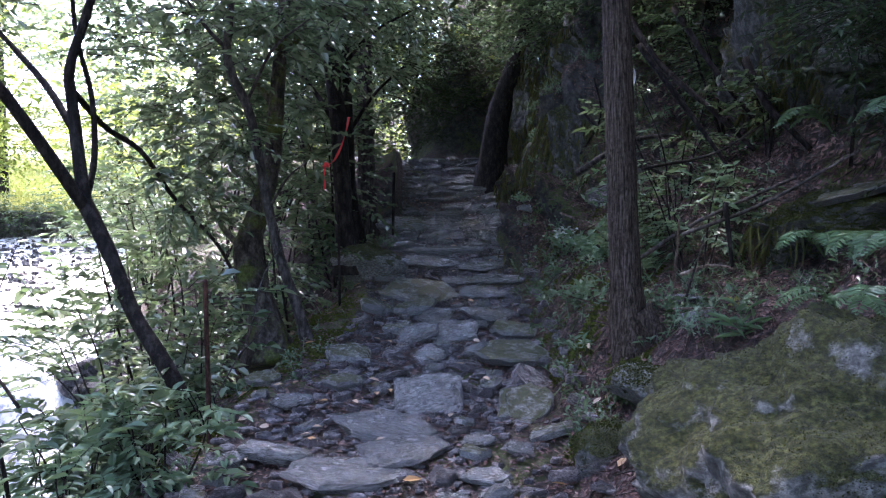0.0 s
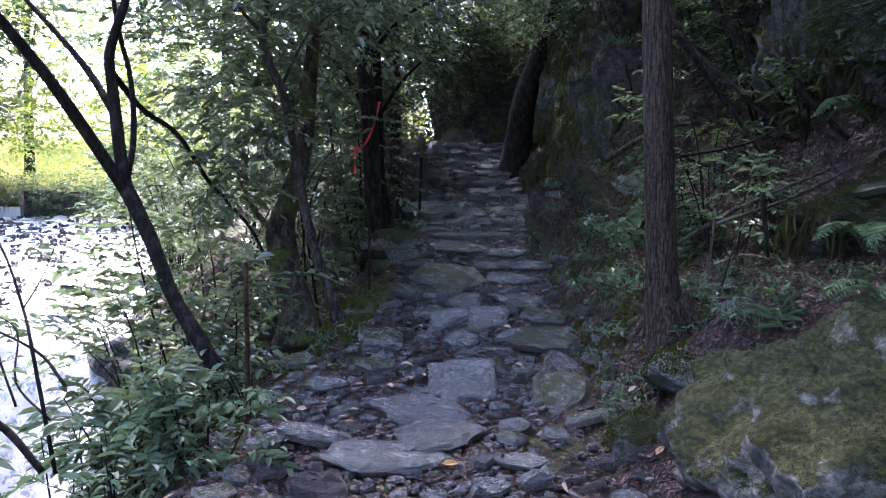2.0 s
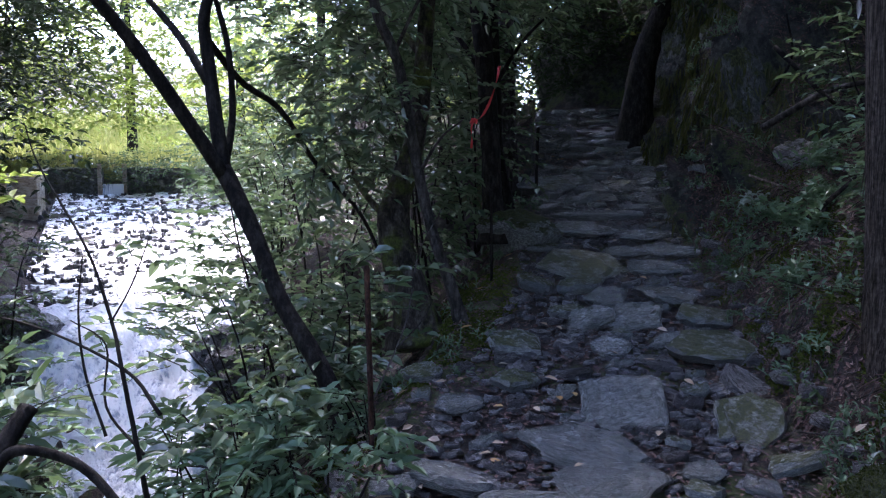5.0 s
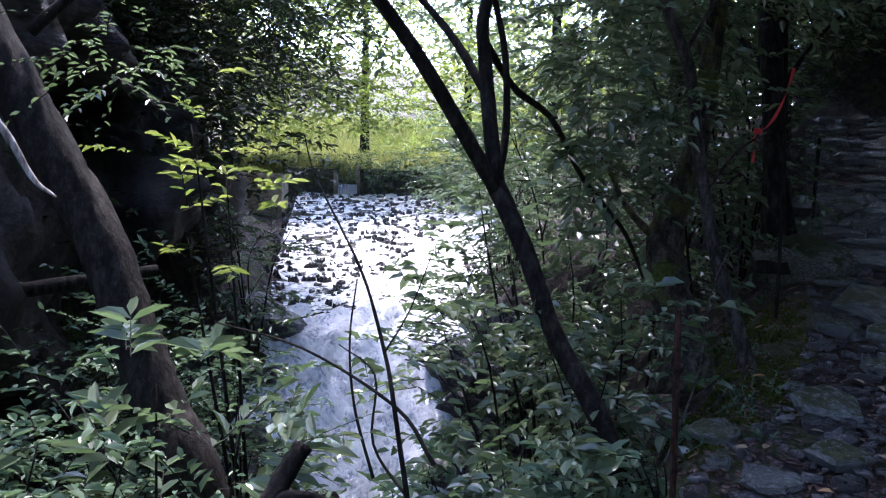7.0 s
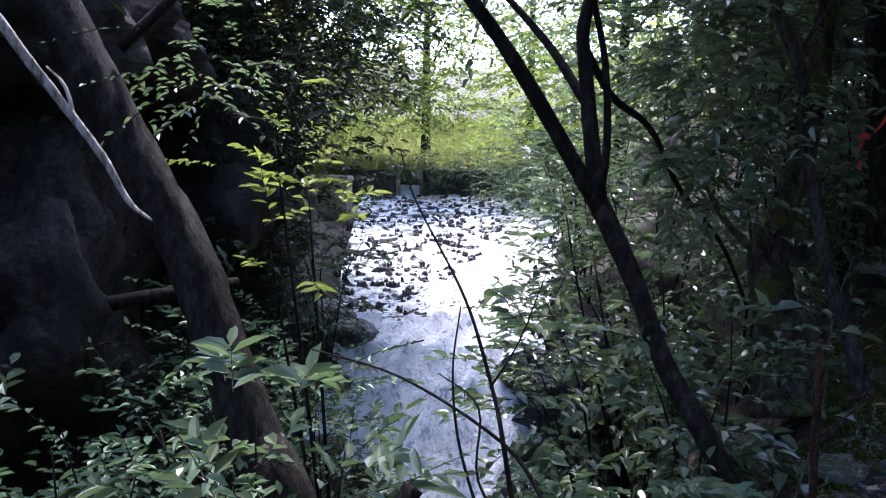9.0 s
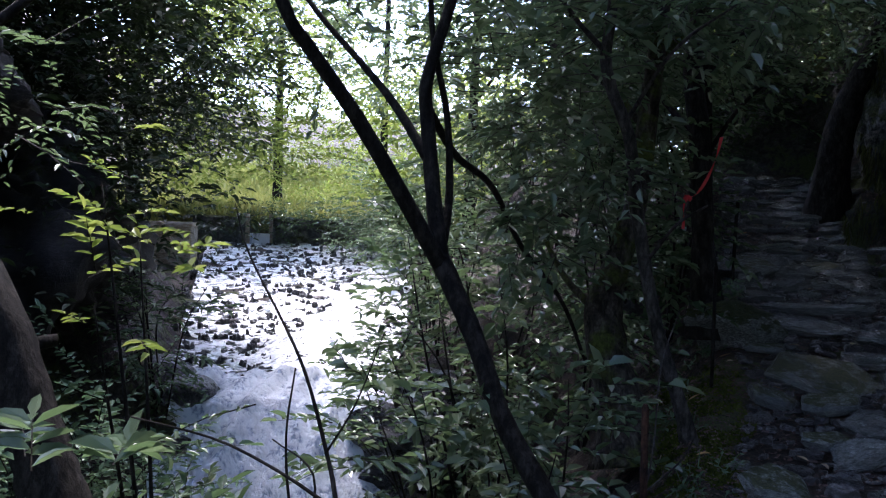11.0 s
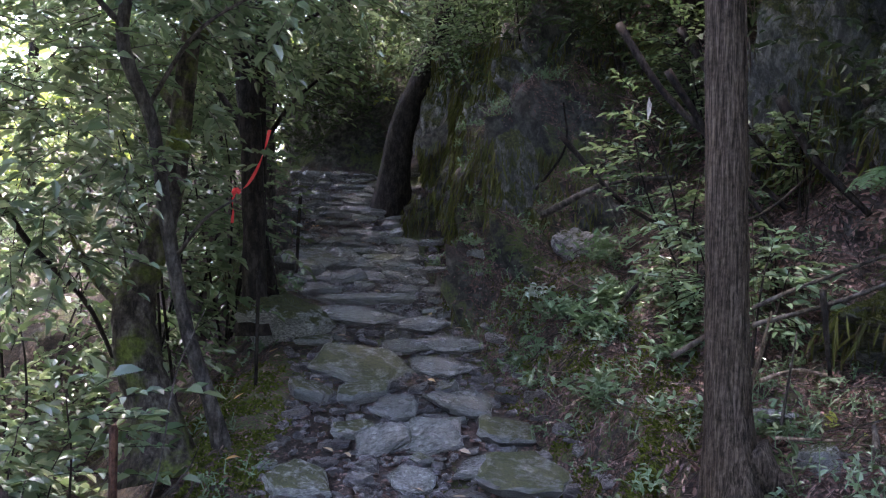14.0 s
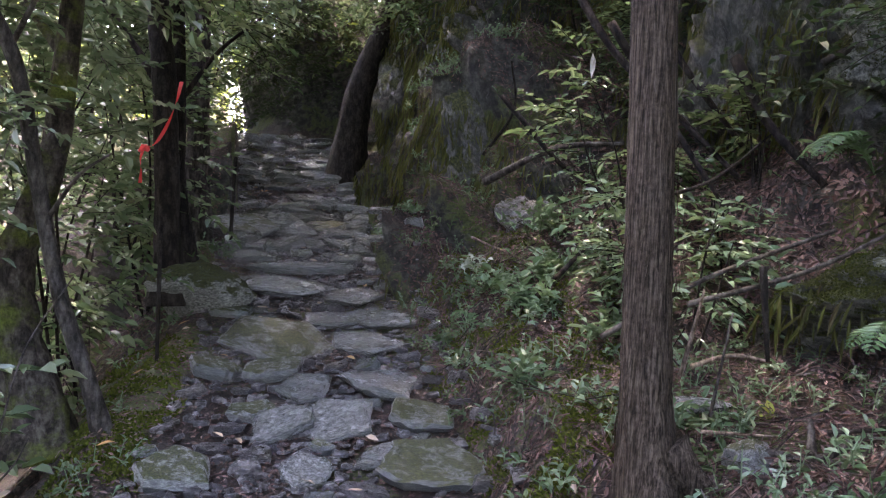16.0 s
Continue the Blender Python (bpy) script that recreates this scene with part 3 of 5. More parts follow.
WEIR_RZ = math.degrees(math.atan2(ACROSS[1], ACROSS[0]))


def build_weir():
    wx, wy = stream_point(10.5, 0)
    ob = thing("weir", (wx, wy, 1.6), "low mossy masonry weir across the stream with a notch", "weir", kind="structure")
    for qa, qb, top in ((-2.6, -1.35, 2.36), (-0.85, 2.0, 2.36), (2.45, 3.3, 2.4), (-1.35, -0.85, 1.95), (2.0, 2.45, 2.15)):
        x, y = stream_point(10.5, (qa + qb) / 2)
        box_part("wall_block", (x, y, (1.4 + top) / 2), (qb - qa, 0.5, top - 1.4), WEIR_RZ, CLIFF if top > 2.2 else CONCRETE, ob, rough=0.07, seed=int(qa * 10))
    for q in (-1.38, -0.86):
        x, y = stream_point(10.2, q)
        box_part("notch_post", (x, y, 2.08), (0.09, 0.09, 0.75), WEIR_RZ, CONCRETE, ob, bevel=0.012, label="pale concrete notch post")
    for q, w, top in ((-1.1, 0.44, 2.0), (2.22, 0.4, 2.28)):
        x, y = stream_point(10.18, q)
        box_part("overflow", (x, y, (top + 1.75) / 2), (w, 0.12, top - 1.75), WEIR_RZ, WATER_FALL, ob, bevel=0.03, label="thin white overflow of water")
    px, py = stream_point(7.9, -2.65)
    pier = thing("concrete_pier", (px, py, 0.9), "weathered concrete pier stained brown with moss and ivy", "pier", kind="structure")
    box_part("pier_body", (px, py, 1.45), (0.95, 0.8, 1.45), WEIR_RZ, CONCRETE, pier, bevel=0.05)
    box_part("pier_cap", (px, py, 2.14), (1.02, 0.86, 0.1), WEIR_RZ, CONCRETE, pier, bevel=0.03)
    gx, gy = stream_point(8.1, -3.45)
    box_part("gate_post", (gx, gy, 1.75), (0.14, 0.14, 0.95), WEIR_RZ, RUST, pier, bevel=0.02, label="dark gate post")


build_weir()

SLAB_MESHES = {}


def slab_mesh(kind, seed, material):
    """A flat broken slate: an uneven outline, a thin edge and a slightly stepped top; one metre across."""
    key = (kind, seed, material.name)
    if key in SLAB_MESHES:
        return SLAB_MESHES[key]
    r = np.random.default_rng(seed * 31 + 5)
    if kind == "broad":
        # a large slab: a jagged outline and a split, layered top
        c = r.uniform(0, 6.28, 4)
        m, rings = int(r.integers(5, 8)), 6
        th = np.linspace(0, 2 * np.pi, m, endpoint=False) + r.uniform(-0.35, 0.35, m)
        rad = r.uniform(0.42, 0.6, m)
        cor = np.stack([np.cos(th) * rad, np.sin(th) * rad], -1)
        out = np.concatenate([cor[i] + (cor[(i + 1) % m] - cor[i]) * k for i in range(m) for k in (0, 0.22, 0.5, 0.78)]).reshape(-1, 2)
        n = len(out)
        out = out + r.normal(0, 0.012, (n, 2))
        lay_z = lambda p: 0.46 + 0.07 * np.sign(np.sin(p[:, 0] * 4 + p[:, 1] * 3 + c[3])) + 0.1 * np.sin(p[:, 0] * 3 + c[0]) * np.cos(p[:, 1] * 4 + c[1]) + r.normal(0, 0.025, len(p))
        V = [np.column_stack([out * 0.86, np.full(n, -0.5)]), np.column_stack([out * r.uniform(0.97, 1.04, (n, 1)), r.normal(0.05, 0.1, n)])]
        for k in np.linspace(0.95, 0.18, rings):
            p = out * k * r.uniform(0.96, 1.02, (n, 1))
            V.append(np.column_stack([p, lay_z(p) - (0.12 if k > 0.9 else 0)]))
        V = np.vstack(V + [np.array([[0, 0, 0.45]])])
        m, a = rings + 2, np.arange(n)
        b = (a + 1) % n
        q = np.concatenate([np.stack([k * n + a, k * n + b, (k + 1) * n + b, (k + 1) * n + a], -1) for k in range(m - 1)])
        t = np.stack([(m - 1) * n + a, (m - 1) * n + b, np.full(n, m * n)], -1)
        SLAB_MESHES[key] = mesh_of("slab", V, [q, t], material)
        return SLAB_MESHES[key]
    n = int(r.integers(7, 11))
    th = np.sort(np.linspace(0, 2 * np.pi, n, endpoint=False) + r.uniform(-0.28, 0.28, n))
    rad = r.uniform(0.36, 0.54, n)
    out = np.stack([np.cos(th) * rad, np.sin(th) * rad * 0.95], -1)
    thick = 0.5
    lo = np.column_stack([out * r.uniform(0.82, 1.0, (n, 1)), np.full(n, -thick)])
    mid_r = np.column_stack([out * r.uniform(0.98, 1.05, (n, 1)), np.full(n, thick * 0.15) + r.normal(0, 0.08, n)])
    top = np.column_stack([out * r.uniform(0.8, 0.93, (n, 1)), np.full(n, thick) + r.normal(0, 0.16, n)])
    inn = np.column_stack([out * r.uniform(0.3, 0.6, (n, 1)), np.full(n, thick * 1.1) + r.normal(0, 0.2, n)])
    V = np.vstack([lo, mid_r, top, inn, [[0, 0, thick * 1.15]]])
    a = np.arange(n)
    b = (a + 1) % n
    q = np.concatenate([np.stack([k * n + a, k * n + b, (k + 1) * n + b, (k + 1) * n + a], -1) for k in range(3)])
    t = np.stack([3 * n + a, 3 * n + b, np.full(n, 4 * n)], -1)
    SLAB_MESHES[key] = mesh_of("slab", V, [q, t], material)
    return SLAB_MESHES[key]


# the path's large slabs: x, y, width, depth, thickness, turn, mossy, lean to the side, lean forward
SLABS = [
    (-0.84, 3.73, 0.40, 0.26, 0.10, -8, 0, 6, -8), (-0.46, 3.50, 0.60, 0.36, 0.08, 5, 0, 2, 4), (-0.22, 3.72, 0.44, 0.34, 0.08, 12, 0, -3, 3),
    (-0.88, 4.45, 0.24, 0.26, 0.07, 0, 0, 0, 0), (-0.10, 4.48, 0.46, 0.44, 0.12, 25, 0, -8, 14), (-0.30, 4.02, 0.58, 0.34, 0.11, -4, 0, 5, 8),
    (-0.65, 5.29, 0.30, 0.34, 0.12, 30, 1, 0, 8), (-1.14, 4.84, 0.24, 0.22, 0.10, 10, 1, 0, 0), (0.46, 4.33, 0.32, 0.42, 0.09, -28, 1, 8, 10),
    (0.46, 5.26, 0.50, 0.44, 0.12, -4, 1, 2, 4), (0.38, 6.16, 0.44, 0.42, 0.10, 15, 0, 4, 5), (0.06, 5.74, 0.44, 0.36, 0.10, 32, 0, -10, 8),
    (-0.19, 5.70, 0.34, 0.26, 0.12, 18, 0, -12, 10), (-0.08, 6.08, 0.30, 0.30, 0.10, 22, 0, -8, 6), (-0.26, 6.33, 0.34, 0.26, 0.12, 10, 1, -6, 4),
    (-0.24, 6.80, 0.68, 0.62, 0.12, -22, 1, 6, 10), (0.53, 5.80, 0.36, 0.36, 0.10, -10, 1, 4, 4), (-0.10, 5.28, 0.24, 0.26, 0.09, 0, 0, 0, 6),
    (-0.62, 4.76, 0.26, 0.26, 0.10, 40, 1, 0, 0), (0.19, 3.48, 0.26, 0.24, 0.06, -15, 0, 0, 0), (0.17, 3.87, 0.20, 0.18, 0.07, -10, 0, 0, 0),
    (-0.16, 7.85, 0.68, 0.60, 0.10, 5, 0, 2, 3), (0.34, 7.66, 0.44, 0.46, 0.09, -10, 0, 0, 3), (0.50, 7.20, 0.46, 0.36, 0.09, 12, 0, 0, 3),
    (-0.52, 7.30, 0.34, 0.34, 0.09, 0, 1, 0, 0), (-1.05, 3.66, 0.22, 0.20, 0.08, 15, 0, -8, 0), (0.05, 8.32, 0.80, 0.20, 0.13, 3, 0, 0, 0),
    (0.28, 5.40, 0.30, 0.20, 0.08, 25, 0, -6, 4), (-0.35, 5.85, 0.24, 0.22, 0.10, 0, 1, 0, 0), (0.33, 6.75, 0.46, 0.34, 0.09, 8, 0, 0, 4),
    (-0.55, 6.35, 0.28, 0.30, 0.12, 12, 1, 10, 5), (0.15, 7.15, 0.48, 0.34, 0.08, 6, 0, 0, 3), (-0.50, 10.64, 0.55, 0.30, 0.13, 0, 0, 0, 0),
    (-0.45, 9.90, 0.50, 0.34, 0.12, 8, 1, 0, 0), (0.42, 12.8, 0.75, 0.6, 0.14, 4, 0, 0, 6), (0.15, 11.8, 0.5, 0.4, 0.12, 10, 0, 0, 4), (0.44, 11.54, 0.22, 0.2, 0.14, 0, 0, 0, 0),
]


def lay(mesh, x, y, w, d, t, rz, lx=0.0, ly=0.0, sink=0.3):
    z = float(path_z(np.array(y))) if path_left(y) - 0.05 < x < path_right(y) + 0.05 else drop_to(x, y)[0]
    return pose(x, y, z + t * (0.5 - sink) + 0.016, ly, lx, rz) @ Matrix.Diagonal((w, d, t, 1))


def build_path_stones():
    r = np.random.default_rng(21)
    taken = []
    for k, (x, y, w, d, t, rz, mossy, lx, ly) in enumerate(SLABS):
        ob = new("stone", slab_mesh("broad", k, SLATE_MOSSY if mossy else SLATE))
        ob.parent = ground
        ob.matrix_basis = lay(None, x, y, w * 1.06, d * 1.06, t * 0.66, rz, lx * 1.4, ly * 1.3 + 3, 0.14)
        taken.append((x, y, max(w, d) * 0.5))
    count, fill = len(SLABS), []
    # rough steps of slabs on the steeper far part
    y = 8.75
    while y < 14.6:
        x = path_left(y) + r.uniform(-0.1, 0.1)
        while x < path_right(y):
            w = r.uniform(0.25, 0.6)
            if r.random() < 0.86:
                ob = new("stone", slab_mesh("slab", 40 + int(r.integers(0, 24)), SLATE_MOSSY if r.random() < 0.15 else SLATE))
                ob.parent = ground
                d = r.uniform(0.22, 0.4)
                ob.matrix_basis = lay(None, x + w / 2, y + r.normal(0, 0.06), w * 1.1, d * 1.15, r.uniform(0.05, 0.11), r.normal(0, 16) + r.choice([0, 180]), r.normal(0, 6), r.normal(3, 6), 0.22)
                taken.append((x + w / 2, y, w * 0.4))
                count += 1
            x += w * 0.92
        y += r.uniform(0.26, 0.42)
    # mid-sized pieces first, then ever smaller ones
    for size_lo, size_hi, wanted in ((0.22, 0.36, 24), (0.12, 0.22, 240), (0.06, 0.12, 1200), (0.025, 0.06, 3000)):
        got = 0
        for _ in range(wanted * 6):
            if got >= wanted:
                break
            y = 2.7 + 12.2 * r.random() ** 1.35 if r.random() < 0.86 else r.uniform(-2, 2.9)
            a, b = path_left(y) + lerp(y, (4, 5, 6.5, 7.5), (-0.05, 0.18, 0.2, 0.0)), path_right(y) + 0.1
            x = a + (b - a) * np.clip(0.5 + r.normal(0, 0.27), 0, 1)
            w = r.uniform(size_lo, size_hi) * (1.0 if y < 9 else 1.25)
            if any((x - p) ** 2 + ((y - q) * 1.1) ** 2 < (s * 0.86 + w * 0.36) ** 2 for p, q, s in taken[-900:] if abs(q - y) < 0.8) and size_lo > 0.05:
                continue
            got += 1
            if size_lo > 0.05:
                taken.append((x, y, w * 0.5))
            d, t = w * r.uniform(0.55, 1.0), w * r.uniform(0.16, 0.34) if w < 0.2 else w * r.uniform(0.12, 0.22)
            m = lay(None, x, y, w, d, t, r.uniform(-45, 45) + r.choice([0, 180]), r.normal(0, 9), r.normal(4, 9), 0.33)
            mat = SLATE_MOSSY if r.random() < 0.2 else (SLATE if r.random() < 0.25 else CHIPS)
            me = slab_mesh("slab", 40 + int(r.integers(0, 24)), mat)
            if count < 330 and y < 9:
                ob = new("stone", me)
                ob.parent = ground
                ob.matrix_basis = m
                count += 1
            else:
                fill.append((me, m))
    Vs, Fs, n = [], [], 0
    for me, m in fill:
        co = np.empty(len(me.vertices) * 3)
        me.vertices.foreach_get("co", co)
        M = np.array(m)
        V = co.reshape(-1, 3) @ M[:3, :3].T + M[:3, 3]
        k = (len(V) - 1) // 4
        a = np.arange(k)
        b = (a + 1) % k
        q = np.concatenate([np.stack([j * k + a, j * k + b, (j + 1) * k + b, (j + 1) * k + a], -1) for j in range(3)])
        Vs.append(V)
        Fs.append((q + n, np.stack([3 * k + a, 3 * k + b, np.full(k, 4 * k)], -1) + n))
        n += len(V)
    ob = new("stone_chips", mesh_of("stone_chips", np.concatenate(Vs), [np.concatenate([f[0] for f in Fs]), np.concatenate([f[1] for f in Fs])], CHIPS))
    ob.parent = ground
    ob["kind"] = "stuff"
    ob["label"] = "loose grey slate chips and gravel of the path"


def build_apron_stones():
    """Flat stones that stand out of the shallow water on the apron."""
    r = np.random.default_rng(33)
    ob = thing("apron_stones", (*stream_point(5, 0), 0.9), "dark wet paving stones standing out of shallow water", "stones", kind="stuff")
    pieces = []
    for _ in range(1500):
        s, q = r.uniform(0.2, 10.1), r.uniform(-1, 1)
        x, y = stream_point(s, q * bed_half(s) * 1.05)
        w = r.uniform(0.06, 0.19)
        me = slab_mesh("slab", 40 + int(r.integers(0, 24)), WET_ROCK)
        co = np.empty(len(me.vertices) * 3)
        me.vertices.foreach_get("co", co)
        M = np.array(pose(x, y, bed_z(s) + r.uniform(-0.02, 0.07), r.normal(0, 7), r.normal(0, 7), r.uniform(0, 360)) @ Matrix.Diagonal((w, w * 0.75, 0.09, 1)))
        V = co.reshape(-1, 3) @ M[:3, :3].T + M[:3, 3]
        k = (len(V) - 1) // 4
        a = np.arange(k)
        b = (a + 1) % k
        qd = np.concatenate([np.stack([j * k + a, j * k + b, (j + 1) * k + b, (j + 1) * k + a], -1) for j in range(3)])
        pieces.append((V, [qd, np.stack([3 * k + a, 3 * k + b, np.full(k, 4 * k)], -1)]))
    Vs, Qs, Ts, n = [], [], [], 0
    for V, (q, t) in pieces:
        Vs.append(V)
        Qs.append(q + n)
        Ts.append(t + n)
        n += len(V)
    part("stones", np.concatenate(Vs), [np.concatenate(Qs), np.concatenate(Ts)], WET_ROCK, ob)
    for i in range(26):
        s = r.uniform(-1.6, 0.3)
        q = r.choice([-1, 1]) * r.uniform(0.75, 1.35)
        y = CREST[1] + 0.904 * s + q * 0.35
        x = lerp(CREST[1] + 0.904 * s, (-8, 5, 7.5, 8.4), (-4.7, -4.3, -4.5, -4.9)) + q * 1.1
        rad = r.uniform(0.2, 0.45)
        rock("fall_rock", "dark wet rock beside the waterfall", (x, y, bed_z(s) + 0.05), (rad, rad * 0.8, rad * 0.7), 100 + i, WET_ROCK, r.uniform(0, 360), level=3, group="rocks by the fall")


build_apron_stones()

# ---- rocks ----
rock("mossy_boulder", "large pale boulder half covered with green moss", (1.93, 3.1, 0.64), (1.06, 0.86, 0.76), 27, BOULDER, 12, level=6, jag=0.42, tilt=(3, -4), box=2.8, cuts=1)
rock("mossy_rock", "small mossy rock at the foot of the boulder", (0.78, 3.55, 0.72), (0.24, 0.2, 0.16), 8, BOULDER, 40)
rock("mossy_rock", "low mossy stone on the bank", (1.0, 3.75, 1.0), (0.2, 0.2, 0.13), 9, SLATE_MOSSY, 10)
rock("overhanging_rock", "dark rock with hanging moss above a hollow", (2.8, 5.08, 1.7), (0.82, 0.6, 0.3), 12, CLIFF, 28, level=6, jag=0.5, box=3.0)
rock("bank_rock", "dark rock at the back of the hollow", (2.5, 5.25, 1.5), (0.5, 0.4, 0.4), 16, CLIFF, 20, level=5, jag=0.5)
cap = tagged(new("capstone", slab_mesh("broad", 7, SLATE_MOSSY)), "flat grey slab lying on the overhanging rock", "rock")
cap.matrix_basis = pose(2.6, 4.76, 2.02, -6, -12, 20) @ Matrix.Diagonal((0.8, 0.5, 0.07, 1))
rock("mossy_outcrop", "big overhanging rock covered with green moss high on the slope", (3.38, 5.28, 3.35), (0.72, 0.62, 0.62), 15, BOULDER, 10, level=6, jag=0.5, box=2.6)
rock("grey_outcrop", "grey rock wall standing in the steep slope", (3.1, 6.45, 3.05), (0.62, 0.5, 0.95), 25, CLIFF, 25, level=6, jag=0.55, box=3.0)
rock("grey_outcrop", "dark recessed rock below a mossy overhang", (3.45, 5.7, 2.75), (0.6, 0.5, 0.5), 26, CLIFF, 5, level=5, jag=0.55, box=2.6)
rock("low_rock", "half buried grey stone at the foot of the cedar", (1.42, 4.3, 1.27), (0.1, 0.07, 0.1), 28, SLATE_MOSSY, 20, level=4, box=2.6)
rock("low_rock", "pale flat stone lying on reddish needles", (1.5, 4.75, 1.36), (0.13, 0.07, 0.035), 29, SLATE, -15, level=4, box=2.6)
rock("cliff_outcrop", "pale bare rock outcrop in the slope", (1.75, 7.7, 1.98), (0.42, 0.35, 0.26), 17, PALE_CLIFF, 30, level=5, jag=0.7, box=2.6)
rock("cliff_outcrop", "mossy rock rib beside the path", (1.68, 8.6, 2.45), (0.5, 0.7, 0.9), 18, CLIFF, 10, level=6, jag=0.8, box=2.6)
rock("mossy_mound", "bright green mossy mound at the edge of the path", (0.98, 8.5, 1.75), (0.32, 0.42, 0.26), 19, BOULDER, 0)
rock("path_boulder", "flat dark boulder with moss beside the path", (-0.72, 7.44, 1.5), (0.36, 0.26, 0.21), 31, BOULDER, -8, level=5, box=2.6)
rock("path_boulder", "low slab stacked at the edge of the path", (-0.55, 9.6, 1.86), (0.4, 0.3, 0.12), 23, SLATE_MOSSY, 10)
for i, (x, y, z, a, b, c) in enumerate([(1.75, 10.6, 3.4, 0.5, 1.0, 1.1), (1.7, 12.4, 3.9, 0.6, 0.9, 1.2), (0.9, 16.3, 4.2, 0.9, 0.6, 1.1), (-0.2, 16.6, 4.0, 0.5, 0.5, 0.9), (2.2, 9.4, 3.6, 0.7, 0.7, 0.8)]):
    rock("cliff_block", "mossy block of the rock face above the path", (x, y, z), (a, b, c), 60 + i, CLIFF, 12 * i, level=6, jag=0.75, group="rock face", box=2.8)
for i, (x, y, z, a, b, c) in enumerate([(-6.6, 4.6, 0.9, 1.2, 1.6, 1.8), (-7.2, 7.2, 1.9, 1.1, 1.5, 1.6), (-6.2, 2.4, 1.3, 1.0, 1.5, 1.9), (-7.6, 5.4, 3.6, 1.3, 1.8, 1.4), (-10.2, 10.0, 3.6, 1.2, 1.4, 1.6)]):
    rock("gorge_rock", "dark shaded rock wall across the stream", (x, y, z), (a, b, c), 80 + i, GORGE_SHADED, 25 * i, level=5, jag=0.9, group="gorge wall")


def build_hanging_moss():
    """Strands of moss and grass that hang down the rock face and the hollow bank."""
    r = np.random.default_rng(44)
    bpy.context.view_layer.update()
    deps = bpy.context.evaluated_depsgraph_get()
    P, N = [], []
    while len(P) < 17000:
        y = 4.3 + 10.7 * r.random() ** 1.2
        o = Vector((0.0, y, float(path_z(np.array(y))) + 0.2 + 3.6 * r.random()))
        hit, p, nr, _, ob, _ = scene.ray_cast(deps, o, Vector((1, r.normal(0, 0.25), 0.05)).normalized())
        if not hit or nr.z > 0.75 or noise.noise(p * 1.3) < -0.05 or not ob.name.startswith(("ground", "cliff", "overhanging", "grey_outcrop")) or (y < 6.9 and (ob.name.startswith("ground") or r.random() < 0.6)):
            continue
        P.append(p)
        N.append(nr)
    P, N = np.array(P), np.array(N)
    n = len(P)
    D = np.array([0, 0, -1.0]) + N * 0.35 + r.normal(0, 0.18, (n, 3))
    L = r.uniform(0.03, 0.22, n)
    ob = new("hanging_moss", mesh_of("hanging_moss", *leaf_set(P + N * 0.004, D, N, L, L * 0.06 + 0.006, 0.15), HANGING))
    return tagged(ob, "olive moss and grass hanging down the rock face", "moss", kind="stuff")


build_hanging_moss()

# ---- trees beside the path ----


